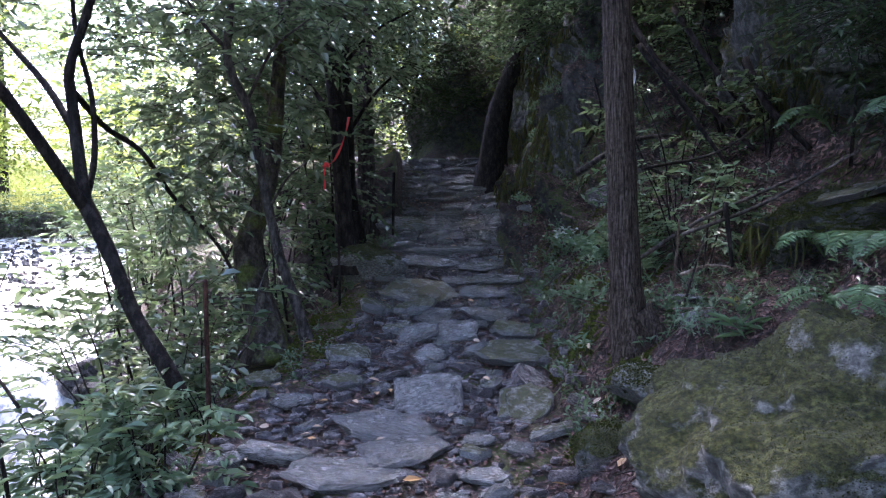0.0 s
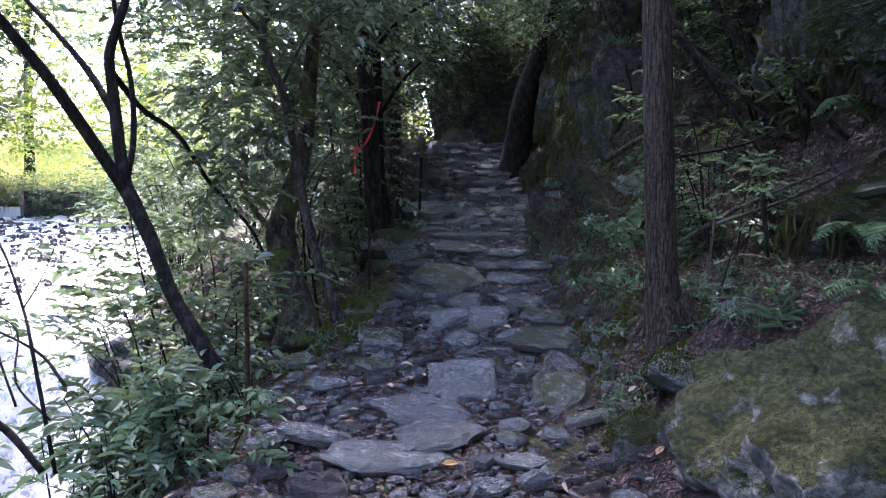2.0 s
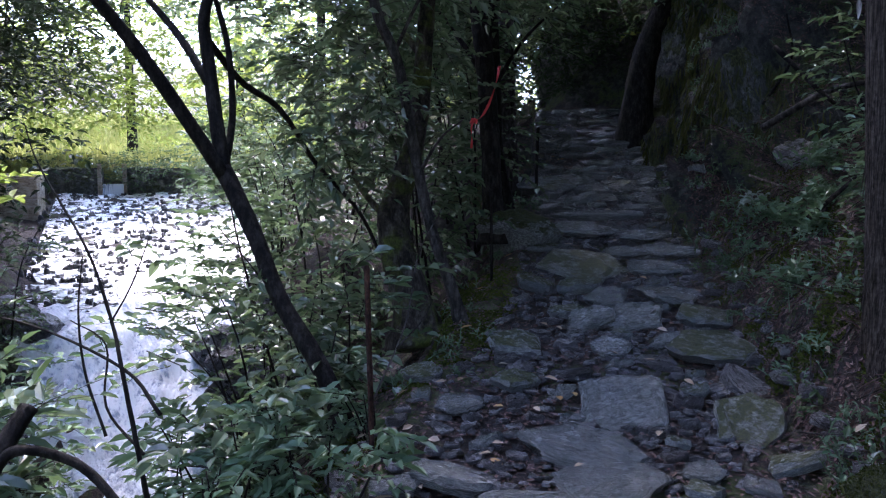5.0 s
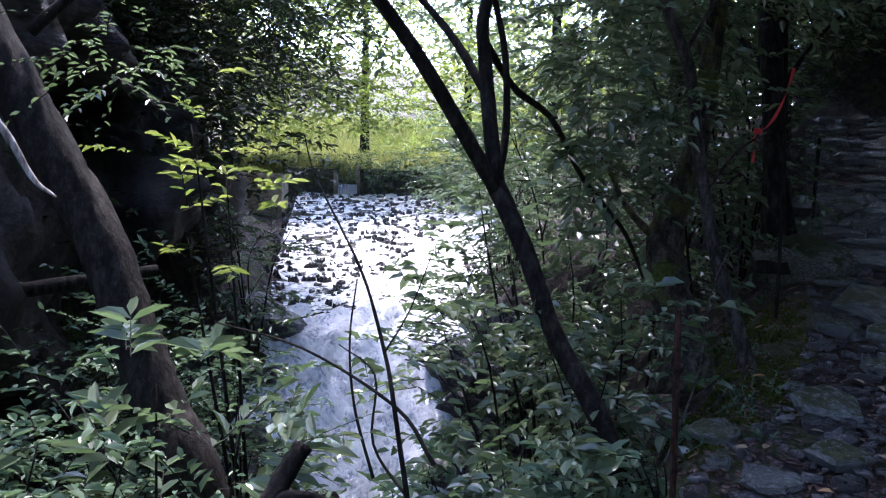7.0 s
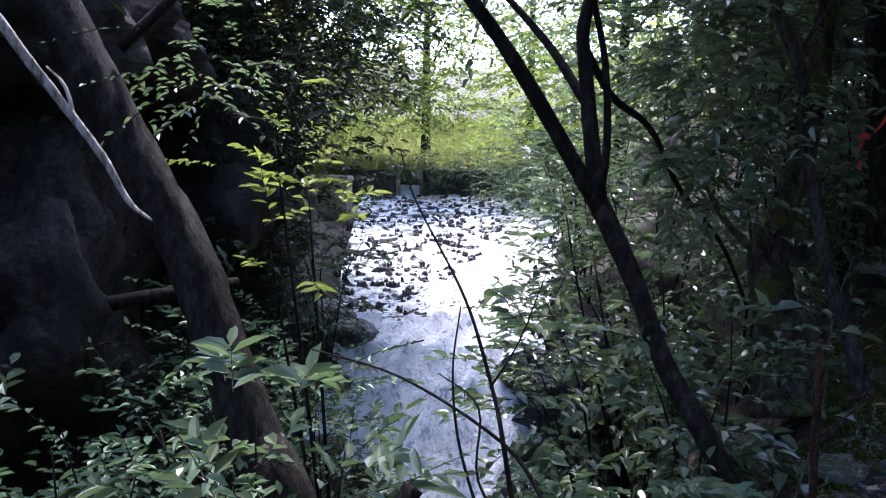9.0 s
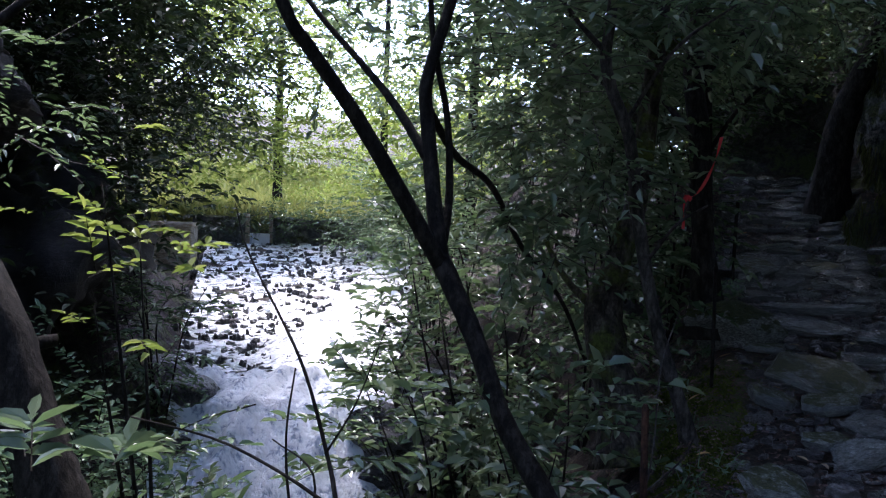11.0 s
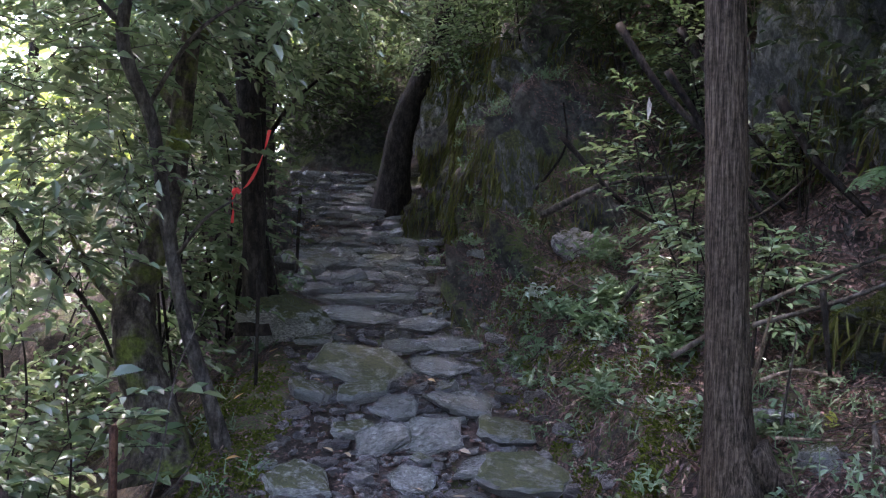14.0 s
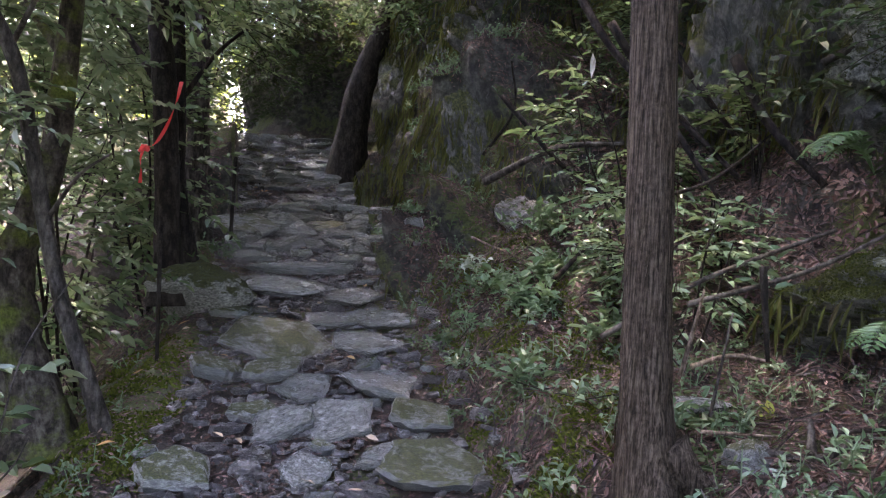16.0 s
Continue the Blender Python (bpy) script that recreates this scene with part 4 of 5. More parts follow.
def build_cedar():
    base = (1.045, 4.36, 1.12)
    ob = thing("cedar_tree", base, "straight young cedar with fibrous brown bark", "tree")
    th_n = 56
    h = np.concatenate([np.linspace(-0.15, 1.2, 50), np.linspace(1.28, 9.0, 60)])
    n = len(h)
    th = np.linspace(0, 2 * np.pi, th_n, endpoint=False)
    r = np.random.default_rng(2)
    ridge = np.convolve(r.normal(0, 1, th_n + 8), np.ones(2) / 2, "same")[4:-4]
    rad = lerp(h, (-0.2, 0, 0.12, 0.35, 0.8, 2.5, 9), (0.155, 0.129, 0.106, 0.089, 0.082, 0.077, 0.047))
    R = rad[:, None] * (1 + 0.035 * ridge[None] + 0.02 * r.normal(size=(n, th_n)))
    root = np.exp(-np.maximum(h, 0) * 4.5)[:, None]
    R *= 1 + root * (0.35 * np.cos(th + 0.5) + 0.14 * np.cos(3 * th - 0.6) + 0.12 * np.cos(5 * th + 1.0))[None]
    cx, cy = base[0] - 0.016 * h, base[1] + 0.045 * h
    V = np.stack([cx[:, None] + R * np.cos(th), cy[:, None] + R * np.sin(th), base[2] + h[:, None] + 0 * R], -1).reshape(-1, 3)
    i, j = np.meshgrid(np.arange(n - 1), np.arange(th_n), indexing="ij")
    F = np.stack([i * th_n + j, i * th_n + (j + 1) % th_n, (i + 1) * th_n + (j + 1) % th_n, (i + 1) * th_n + j], -1).reshape(-1, 4)
    part("trunk", V, F, CEDAR_BARK, ob, smooth=True)
    for a, ln, dz in ((-28, 0.55, -0.1), (12, 0.45, -0.02), (60, 0.35, 0.05)):
        c, s = math.cos(radians(a)), math.sin(radians(a))
        pts = [(base[0] + 0.08 * c, base[1] + 0.08 * s, base[2] + 0.2), (base[0] + 0.2 * c, base[1] + 0.2 * s, base[2] + 0.06), (base[0] + ln * c, base[1] + ln * s, base[2] + dz)]
        part("root", *tube(pts, (0.075, 0.055, 0.02), 11, n=14, rough=0.12, seed=int(a) % 50), CEDAR_BARK, ob, smooth=True)
    # loose strips of bark
    k = 150
    a, hh = r.uniform(0, 6.28, k), r.uniform(0.05, 3.0, k)
    rr = lerp(hh, (0, 0.12, 0.35, 0.8, 2.5), (0.14, 0.113, 0.093, 0.086, 0.081))
    P = np.stack([base[0] + rr * np.cos(a), base[1] + 0.045 * hh + rr * np.sin(a), base[2] + hh], -1)
    out = np.stack([np.cos(a), np.sin(a), 0 * a], -1)
    part("bark_strips", *leaf_set(P, np.array([0, 0, -1.0]) + out * 0.08 + r.normal(0, 0.06, (k, 3)), out, r.uniform(0.05, 0.22, k), r.uniform(0.006, 0.016, k), 0.0), CEDAR_BARK, ob)["kind"] = "stuff"
    got = []
    for q in range(26):
        z = r.uniform(5.0, 9.0)
        aa = r.uniform(0, 6.28)
        ln = (9.6 - z) * 0.4
        got.append(((base[0] + ln * math.cos(aa), base[1] + 0.2 + ln * math.sin(aa), base[2] + z - 0.4), (0.7, 0.7, 0.3), 40))
    crowned(ob, got, LEAF_SHADED, r, CEDAR_BARK, leaf=0.12, slim=0.2)


build_cedar()

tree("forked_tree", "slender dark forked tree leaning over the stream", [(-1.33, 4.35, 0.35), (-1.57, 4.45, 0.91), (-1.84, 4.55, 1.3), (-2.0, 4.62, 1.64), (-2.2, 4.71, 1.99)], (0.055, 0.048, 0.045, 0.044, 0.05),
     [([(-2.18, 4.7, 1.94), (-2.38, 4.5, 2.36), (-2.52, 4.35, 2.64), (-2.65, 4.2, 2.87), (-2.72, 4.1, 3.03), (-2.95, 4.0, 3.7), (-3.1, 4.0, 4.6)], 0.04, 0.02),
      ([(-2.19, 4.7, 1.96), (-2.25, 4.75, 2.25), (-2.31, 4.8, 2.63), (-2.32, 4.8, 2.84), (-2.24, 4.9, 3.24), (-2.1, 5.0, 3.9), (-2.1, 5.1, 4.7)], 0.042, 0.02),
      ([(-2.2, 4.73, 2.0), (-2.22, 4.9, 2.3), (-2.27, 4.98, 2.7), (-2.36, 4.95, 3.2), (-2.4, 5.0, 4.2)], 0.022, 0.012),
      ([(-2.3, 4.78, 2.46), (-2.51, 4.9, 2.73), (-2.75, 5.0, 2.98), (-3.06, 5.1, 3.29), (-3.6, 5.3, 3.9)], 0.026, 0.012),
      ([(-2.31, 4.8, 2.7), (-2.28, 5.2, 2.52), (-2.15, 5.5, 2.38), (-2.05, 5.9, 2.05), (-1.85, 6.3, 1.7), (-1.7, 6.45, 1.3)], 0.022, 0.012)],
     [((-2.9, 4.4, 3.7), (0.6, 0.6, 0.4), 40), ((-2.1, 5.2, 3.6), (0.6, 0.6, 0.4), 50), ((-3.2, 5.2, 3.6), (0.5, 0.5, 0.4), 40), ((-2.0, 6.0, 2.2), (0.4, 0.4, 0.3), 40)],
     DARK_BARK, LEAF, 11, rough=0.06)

tree("mossy_tree", "thick crooked tree with a mossy trunk beside the path", [(-1.36, 6.02, 0.75), (-1.42, 6.1, 1.05), (-1.54, 6.15, 1.4), (-1.58, 6.2, 1.7), (-1.5, 6.25, 1.98), (-1.4, 6.3, 2.36), (-1.35, 6.3, 2.87), (-1.3, 6.3, 3.4), (-1.2, 6.4, 4.6)],
     (0.15, 0.125, 0.115, 0.11, 0.085, 0.07, 0.06, 0.05, 0.03),
     [([(-1.35, 6.3, 2.8), (-1.7, 6.6, 3.2), (-2.2, 6.9, 3.6)], 0.03, 0.012), ([(-1.32, 6.3, 3.2), (-0.9, 6.3, 3.7), (-0.5, 6.2, 4.1)], 0.025, 0.01), ([(-1.58, 6.2, 1.62), (-1.9, 6.5, 1.9), (-2.2, 6.9, 2.4)], 0.03, 0.012)],
     [((-1.5, 6.6, 3.5), (0.8, 0.7, 0.6), 130), ((-2.2, 7.0, 3.1), (0.7, 0.6, 0.7), 120), ((-0.7, 6.4, 4.1), (0.8, 0.6, 0.4), 90)],
     MOSSY_BARK, LEAF, 12, seg=16, rough=0.12, flare=0.5)

tree("thin_tree", "thin crooked grey-barked tree in front of a mossy trunk", [(-1.03, 5.8, 0.95), (-1.1, 5.8, 1.2), (-1.24, 5.8, 1.62), (-1.35, 5.8, 2.15), (-1.42, 5.7, 2.66), (-1.55, 5.6, 3.03), (-1.53, 5.6, 3.4), (-1.45, 5.6, 4.4)],
     (0.045, 0.038, 0.036, 0.036, 0.033, 0.032, 0.028, 0.018),
     [([(-1.53, 5.6, 3.1), (-1.75, 5.6, 3.35), (-2.1, 5.7, 3.9)], 0.018, 0.008), ([(-1.45, 5.7, 2.75), (-1.2, 5.5, 3.1), (-0.9, 5.4, 3.3)], 0.014, 0.006), ([(-1.3, 5.8, 2.0), (-1.15, 5.7, 2.2), (-1.0, 5.6, 2.3)], 0.012, 0.005)],
     [((-1.5, 5.7, 3.4), (0.7, 0.6, 0.4), 90), ((-2.0, 5.8, 3.0), (0.5, 0.5, 0.5), 70), ((-1.0, 5.6, 3.5), (0.5, 0.5, 0.25), 45), ((-1.7, 6.0, 2.6), (0.45, 0.4, 0.35), 50)],
     GREY_BARK, LEAF, 13, rough=0.1, flare=0.3)

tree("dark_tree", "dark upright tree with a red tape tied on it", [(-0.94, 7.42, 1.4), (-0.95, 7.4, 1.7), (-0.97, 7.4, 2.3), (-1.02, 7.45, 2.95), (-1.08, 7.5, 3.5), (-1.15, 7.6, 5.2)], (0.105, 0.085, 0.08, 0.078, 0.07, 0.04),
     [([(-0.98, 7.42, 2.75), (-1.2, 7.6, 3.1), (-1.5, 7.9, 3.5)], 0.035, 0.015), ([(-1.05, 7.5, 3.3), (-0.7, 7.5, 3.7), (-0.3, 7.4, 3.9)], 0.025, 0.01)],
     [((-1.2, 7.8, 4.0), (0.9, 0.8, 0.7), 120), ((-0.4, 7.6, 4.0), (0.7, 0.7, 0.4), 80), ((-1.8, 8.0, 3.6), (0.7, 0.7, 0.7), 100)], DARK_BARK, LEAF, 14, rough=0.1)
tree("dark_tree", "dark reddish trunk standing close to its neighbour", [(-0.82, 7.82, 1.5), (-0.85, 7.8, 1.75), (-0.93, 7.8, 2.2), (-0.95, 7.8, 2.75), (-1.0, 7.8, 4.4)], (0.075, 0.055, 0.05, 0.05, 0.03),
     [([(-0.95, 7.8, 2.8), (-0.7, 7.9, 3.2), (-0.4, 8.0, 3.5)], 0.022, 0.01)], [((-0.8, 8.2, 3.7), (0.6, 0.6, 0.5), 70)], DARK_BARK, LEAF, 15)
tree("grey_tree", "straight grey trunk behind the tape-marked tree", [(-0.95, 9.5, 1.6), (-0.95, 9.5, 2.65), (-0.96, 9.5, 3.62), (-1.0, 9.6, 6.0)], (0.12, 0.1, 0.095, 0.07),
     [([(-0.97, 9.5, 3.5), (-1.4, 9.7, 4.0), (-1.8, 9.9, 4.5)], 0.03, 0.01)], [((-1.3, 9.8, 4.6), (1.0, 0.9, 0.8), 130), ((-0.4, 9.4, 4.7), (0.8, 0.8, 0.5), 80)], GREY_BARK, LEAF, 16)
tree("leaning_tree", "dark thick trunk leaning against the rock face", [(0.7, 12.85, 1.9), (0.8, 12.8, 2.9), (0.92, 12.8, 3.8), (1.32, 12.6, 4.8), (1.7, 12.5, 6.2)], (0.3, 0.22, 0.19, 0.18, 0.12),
     [], [((1.2, 12.2, 6.0), (1.4, 1.2, 0.7), 120)], DARK_BARK, LEAF_SHADED, 17, seg=16)
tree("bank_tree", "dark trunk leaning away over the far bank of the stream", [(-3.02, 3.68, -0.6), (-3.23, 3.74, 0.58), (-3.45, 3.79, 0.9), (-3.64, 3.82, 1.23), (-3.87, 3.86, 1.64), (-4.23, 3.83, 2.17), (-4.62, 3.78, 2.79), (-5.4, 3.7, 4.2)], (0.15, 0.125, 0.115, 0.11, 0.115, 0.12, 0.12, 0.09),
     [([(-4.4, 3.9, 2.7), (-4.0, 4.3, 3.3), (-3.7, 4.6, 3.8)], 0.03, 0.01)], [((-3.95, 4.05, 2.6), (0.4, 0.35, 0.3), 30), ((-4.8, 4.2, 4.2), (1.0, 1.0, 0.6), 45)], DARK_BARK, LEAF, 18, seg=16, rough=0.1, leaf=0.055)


def limb_thing(name, label, pts, radii, bark, category="branch", twigs=(), leaves=None, seed=0, seg=8):
    ob = thing(name, pts[0], label, category)
    main = part("limb", *tube(pts, radii, seg, n=len(pts) * 6, rough=0.12, seed=seed), bark, ob, smooth=True)
    for i, (p, a, b) in enumerate(twigs):
        part("twig", *tube(p, (a, b), 6, n=len(p) * 4, rough=0.1, seed=seed + i), bark, main, smooth=True)
    if leaves:
        crowned(ob, leaves[0], leaves[1], np.random.default_rng(seed), bark, name="leaves", leaf=leaves[2])
    return ob


limb_thing("dead_branch", "bare whitish dead branch hanging against dark rock", [(-4.3, 3.0, 2.95), (-4.04, 3.13, 2.55), (-3.95, 3.22, 2.37), (-3.82, 3.31, 2.15), (-3.72, 3.35, 1.97), (-3.63, 3.38, 1.9)], (0.024, 0.021, 0.019, 0.016, 0.012, 0.005), PALE_WOOD, twigs=[([(-3.9, 3.25, 2.28), (-3.95, 3.25, 2.42), (-4.02, 3.22, 2.5)], 0.01, 0.004)], seed=3)
limb_thing("broken_branch", "dark broken branch stub on the bank below the path", [(-2.37, 3.29, 1.08), (-2.4, 3.2, 0.98), (-2.42, 3.08, 0.86), (-2.5, 2.9, 0.55)], (0.034, 0.036, 0.04, 0.05), DARK_BARK, twigs=[([(-2.41, 3.12, 0.9), (-2.33, 3.15, 0.96), (-2.22, 3.21, 0.93), (-2.1, 3.24, 0.85), (-1.95, 3.25, 0.66)], 0.022, 0.016)], seed=4)
limb_thing("fallen_log", "thin mossy log lying across the far bank", [(-6.3, 3.3, 1.0), (-5.75, 4.1, 1.16), (-5.3, 4.73, 1.27), (-4.9, 5.3, 1.35)], (0.06, 0.055, 0.05, 0.04), DARK_BARK, "log", seed=5)
limb_thing("bare_sapling", "dark bare sapling reaching over the waterfall", [(-2.05, 3.55, 0.55), (-2.21, 3.65, 1.14), (-2.29, 3.73, 1.31), (-2.46, 3.84, 1.62), (-2.75, 3.95, 2.0), (-2.85, 4.0, 2.2)], (0.011, 0.009, 0.008, 0.006, 0.004, 0.002), DARK_BARK, "sapling",
           twigs=[([(-2.02, 3.6, 0.97), (-2.23, 3.7, 1.13), (-2.69, 3.76, 1.3), (-3.06, 3.67, 1.39)], 0.009, 0.004), ([(-2.3, 3.66, 0.85), (-2.42, 3.72, 1.1), (-2.48, 3.78, 1.35), (-2.46, 3.8, 1.6)], 0.007, 0.003), ([(-2.1, 3.6, 0.8), (-2.35, 3.75, 0.95), (-2.4, 3.85, 1.2), (-2.6, 3.9, 1.3)], 0.007, 0.003), ([(-2.3, 3.73, 1.32), (-2.2, 3.75, 1.5), (-2.12, 3.8, 1.75)], 0.005, 0.002)],
           leaves=([((-2.3, 3.8, 1.35), (0.3, 0.25, 0.25), 8)], LEAF, 0.09), seed=6)

# ---- stakes, tape and wire ----


def stake(label, x, y, top, foot, rad, lean, mat):
    ob = thing("stake", (x, y, foot), label, "stake")
    part("rod", *tube([(x, y, foot - 0.15), (x + lean * 0.4, y, (foot + top) / 2), (x + lean, y, top)], (rad, rad, rad), 8, n=8, rough=0.08, seed=int(x * 50) % 40), mat, ob)
    part("tip", *tube([(x + lean, y, top - 0.004), (x + lean, y, top + 0.012)], (rad * 1.1, rad * 0.6), 8, n=4), mat, ob)
    return ob


stake("thin rusty iron stake at the edge of the drop", -1.22, 3.95, 1.54, 0.5, 0.013, -0.01, RUST)
stake("thin dark stick upright on the mossy verge", -0.9, 6.6, 1.95, 1.1, 0.012, 0.0, DARK_BARK)
stake("thin dark post at the edge of the path", -0.62, 9.27, 2.5, 1.85, 0.018, 0.02, DARK_BARK)

tape = thing("red_tape", (-1.09, 7.19, 2.42), "strip of red marking tape tied to twigs", "tape")


def ribbon(pts, w, twist):
    C = smooth_line(pts, 24)
    ang = np.linspace(0, twist, 24)
    W = np.stack([np.cos(ang), 0.3 * np.sin(ang), 0.4 * np.sin(ang)], -1) * w / 2
    V = np.concatenate([C - W, C + W, C - W + [0, 0.002, 0], C + W + [0, 0.002, 0]])
    i = np.arange(23)
    return V, np.concatenate([np.stack([i, i + 1, i + 25, i + 24], -1), np.stack([i + 48, i + 72, i + 73, i + 49], -1)])


part("tape_strip", *ribbon([(-0.87, 7.15, 2.86), (-0.9, 7.15, 2.72), (-0.95, 7.16, 2.58), (-1.02, 7.18, 2.46), (-1.09, 7.19, 2.42)], 0.024, 5.0), RED, tape)
part("tape_tail", *ribbon([(-1.09, 7.19, 2.43), (-1.11, 7.19, 2.36), (-1.105, 7.19, 2.28), (-1.11, 7.19, 2.2)], 0.022, 3.0), RED, tape)
part("tape_knot", *tube([(-1.11, 7.17, 2.4), (-1.09, 7.19, 2.43), (-1.06, 7.19, 2.41)], (0.014, 0.024, 0.012), 8, n=6, rough=0.2), RED, tape)
limb_thing("leaning_twig", "pale bare twig leaning from the bank to the trunk", [(-1.3, 4.3, 0.85), (-1.22, 4.75, 1.15), (-1.2, 5.1, 1.5), (-1.12, 5.5, 1.75)], (0.005, 0.004, 0.004, 0.003), GREY_BARK, "twig", twigs=[([(-1.24, 4.6, 1.05), (-1.1, 4.6, 1.2), (-1.05, 4.62, 1.3)], 0.005, 0.002)], seed=8)

# ---- shrubs of the bank ----
SHRUB_GREEN = "glossy green understory shrub with small oval leaves"
BANK_SHRUBS = [
    # x, y, height, width, leaning x, leaning y, sprays
    (-1.45, 7.0, 2.2, 0.5, -0.1, 0.0, 190), (-1.9, 7.8, 2.6, 0.7, 0.0, 0.0, 240), (-2.4, 6.6, 2.3, 0.7, -0.1, 0, 220), (-1.2, 8.5, 2.2, 0.6, 0.0, 0, 190),
    (-2.9, 8.6, 2.6, 0.8, 0, 0, 240), (-1.6, 9.6, 2.6, 0.7, 0.0, 0, 220), (-2.4, 10.8, 2.8, 0.9, 0, 0, 240), (-1.3, 11.2, 2.4, 0.6, 0, 0, 170), (-3.4, 11.6, 3.0, 1.0, 0, 0, 240),
    (-1.8, 12.8, 2.8, 0.8, 0, 0, 200), (-3.0, 13.8, 3.0, 1.0, 0, 0, 220), (-4.6, 13.4, 2.6, 0.9, 0, 0, 190), (-2.3, 5.6, 1.6, 0.6, -0.15, 0, 170), (-1.75, 5.2, 1.1, 0.5, -0.1, 0, 130),
    (-1.95, 4.2, 0.9, 0.5, -0.15, -0.1, 120), (-2.9, 7.2, 1.8, 0.7, -0.1, 0, 180), (-3.6, 9.6, 1.9, 0.8, 0, 0, 170), (-4.2, 10.8, 1.9, 0.8, 0, 0, 170), (-4.6, 12.0, 1.9, 0.8, 0, 0, 160), (-3.2, 8.0, 1.6, 0.7, 0, 0, 150), (-5.6, 14.4, 2.0, 0.9, 0, 0, 160),
]
for i, (x, y, h, w, lx, ly, n) in enumerate(BANK_SHRUBS):
    shrub("bank_shrub", SHRUB_GREEN, (x, y, drop_to(x, y)[0]), h, w, 200 + i, LEAF, n=int(n * (0.36 if x < -1.9 and y < 6.7 else 0.55)), stems=4, lean=(lx, ly), leaf=0.105, slim=0.52, group="shrubs along the bank", bare=0.3)
# pale, nearer undergrowth
for i, (x, y, h, w, n) in enumerate([(-1.32, 3.55, 0.4, 0.35, 50), (-1.6, 3.2, 0.5, 0.4, 60), (-1.75, 3.75, 0.65, 0.4, 60), (-1.25, 4.2, 0.22, 0.2, 22), (-2.0, 3.0, 0.7, 0.4, 55), (-2.7, 2.9, 0.9, 0.45, 60), (-2.4, 4.4, 0.9, 0.4, 60)]):
    shrub("undergrowth", "pale green leafy undergrowth at the edge of the drop", (x, y, drop_to(x, y)[0]), h, w, 260 + i, LEAF_PALE, n=n, stems=5, leaf=0.085, group="undergrowth by the path", bare=0.1)
for i, (x, y, h, w, n, mat) in enumerate([(-3.5, 3.5, 1.3, 0.6, 110, LEAF_PALE), (-4.3, 4.9, 1.9, 0.7, 150, LEAF_PALE), (-5.1, 5.8, 2.0, 0.6, 200, LEAF_PALE), (-3.6, 2.9, 1.9, 0.5, 150, LEAF_PALE), (-4.2, 3.1, 1.9, 0.6, 150, LEAF), (-3.25, 2.35, 1.8, 0.5, 130, LEAF_PALE), (-5.8, 7.6, 0.9, 0.6, 110, LEAF), (-3.9, 3.0, 1.4, 0.7, 130, LEAF_PALE), (-4.9, 3.8, 1.2, 0.7, 130, LEAF), (-3.4, 2.6, 1.2, 0.6, 110, LEAF_PALE), (-4.6, 5.6, 1.5, 0.6, 120, LEAF)]):
    shrub("far_bank_shrub", "leafy shrub on the steep far bank", (x, y, drop_to(x, y)[0]), h + 0.5, w, 290 + i, mat, n=n, stems=6, leaf=0.085, group="shrubs on the far bank", bare=0.2)
for i, (x, y, h, w, n) in enumerate([(-3.9, 3.55, 1.5, 0.6, 130), (-3.35, 3.05, 1.2, 0.5, 110), (-4.5, 4.3, 1.9, 0.6, 140), (-4.75, 4.9, 2.2, 0.5, 150), (-3.0, 2.7, 1.0, 0.5, 90), (-4.9, 3.2, 1.6, 0.6, 130)]):
    shrub("far_bank_shrub", "dense pale green shrub beside the fall", (x, y, drop_to(x, y)[0]), h, w, 330 + i, LEAF_PALE, n=n, stems=6, leaf=0.06, slim=0.55, group="shrubs on the far bank", bare=0.35)
shrub("ash_sapling", "sapling with long bright yellow-green leaves over the stream", (-3.9, 5.1, -0.5), 2.75, 0.6, 310, LEAF_YELLOW, n=16, stems=3, leaf=0.11, bare=0.85, category="sapling", slim=0.33)
shrub("chestnut_sapling", "sapling with long toothed green leaves", (-2.95, 3.1, -0.4), 1.75, 0.5, 311, LEAF, n=36, stems=4, leaf=0.17, bare=0.6, category="sapling", slim=0.36)

# ---- slope plants, ferns and moss ----


def fern(x, y, z, seed, n, ln, facing=(-1, -1)):
    """Arching fronds, each with paired tapering leaflets."""
    r = np.random.default_rng(seed)
    ob = thing("fern", (x, y, z), "green fern with arching feathery fronds", "fern", "ferns on the slope")
    for k in range(n):
        a = math.atan2(facing[1], facing[0]) + r.uniform(-1.1, 1.1)
        L = ln * r.uniform(0.75, 1.1)
        c = np.array([math.cos(a), math.sin(a), 0])
        pts = [np.array([x, y, z]), np.array([x, y, z]) + c * L * 0.35 + [0, 0, L * 0.42], np.array([x, y, z]) + c * L * 0.75 + [0, 0, L * 0.4], np.array([x, y, z]) + c * L * 1.05 + [0, 0, L * 0.15]]
        C = smooth_line(pts, 40)
        T = np.gradient(C, axis=0)
        T /= np.linalg.norm(T, axis=1)[:, None]
        S = np.cross(T, [0, 0, 1.0])
        S /= np.linalg.norm(S, axis=1)[:, None]
        i = np.arange(7, 40, 2)
        size = L * 0.27 * np.sin(np.linspace(0.5, 3.1, len(i))) ** 0.8
        P = np.concatenate([C[i], C[i]])
        D = np.concatenate([S[i] + 0.45 * T[i], -S[i] + 0.45 * T[i]]) + r.normal(0, 0.05, (2 * len(i), 3))
        N = np.cross(np.concatenate([S[i], S[i]]), np.concatenate([T[i], T[i]]))
        N = np.where(N[:, 2:] < 0, -N, N)
        part("frond", *joined([leaf_set(P, D, N, np.concatenate([size, size]), np.full(2 * len(i), L * 0.05), 0.15), tube(C[::8], (0.004, 0.0015), 5, n=12)]), FERN, ob)


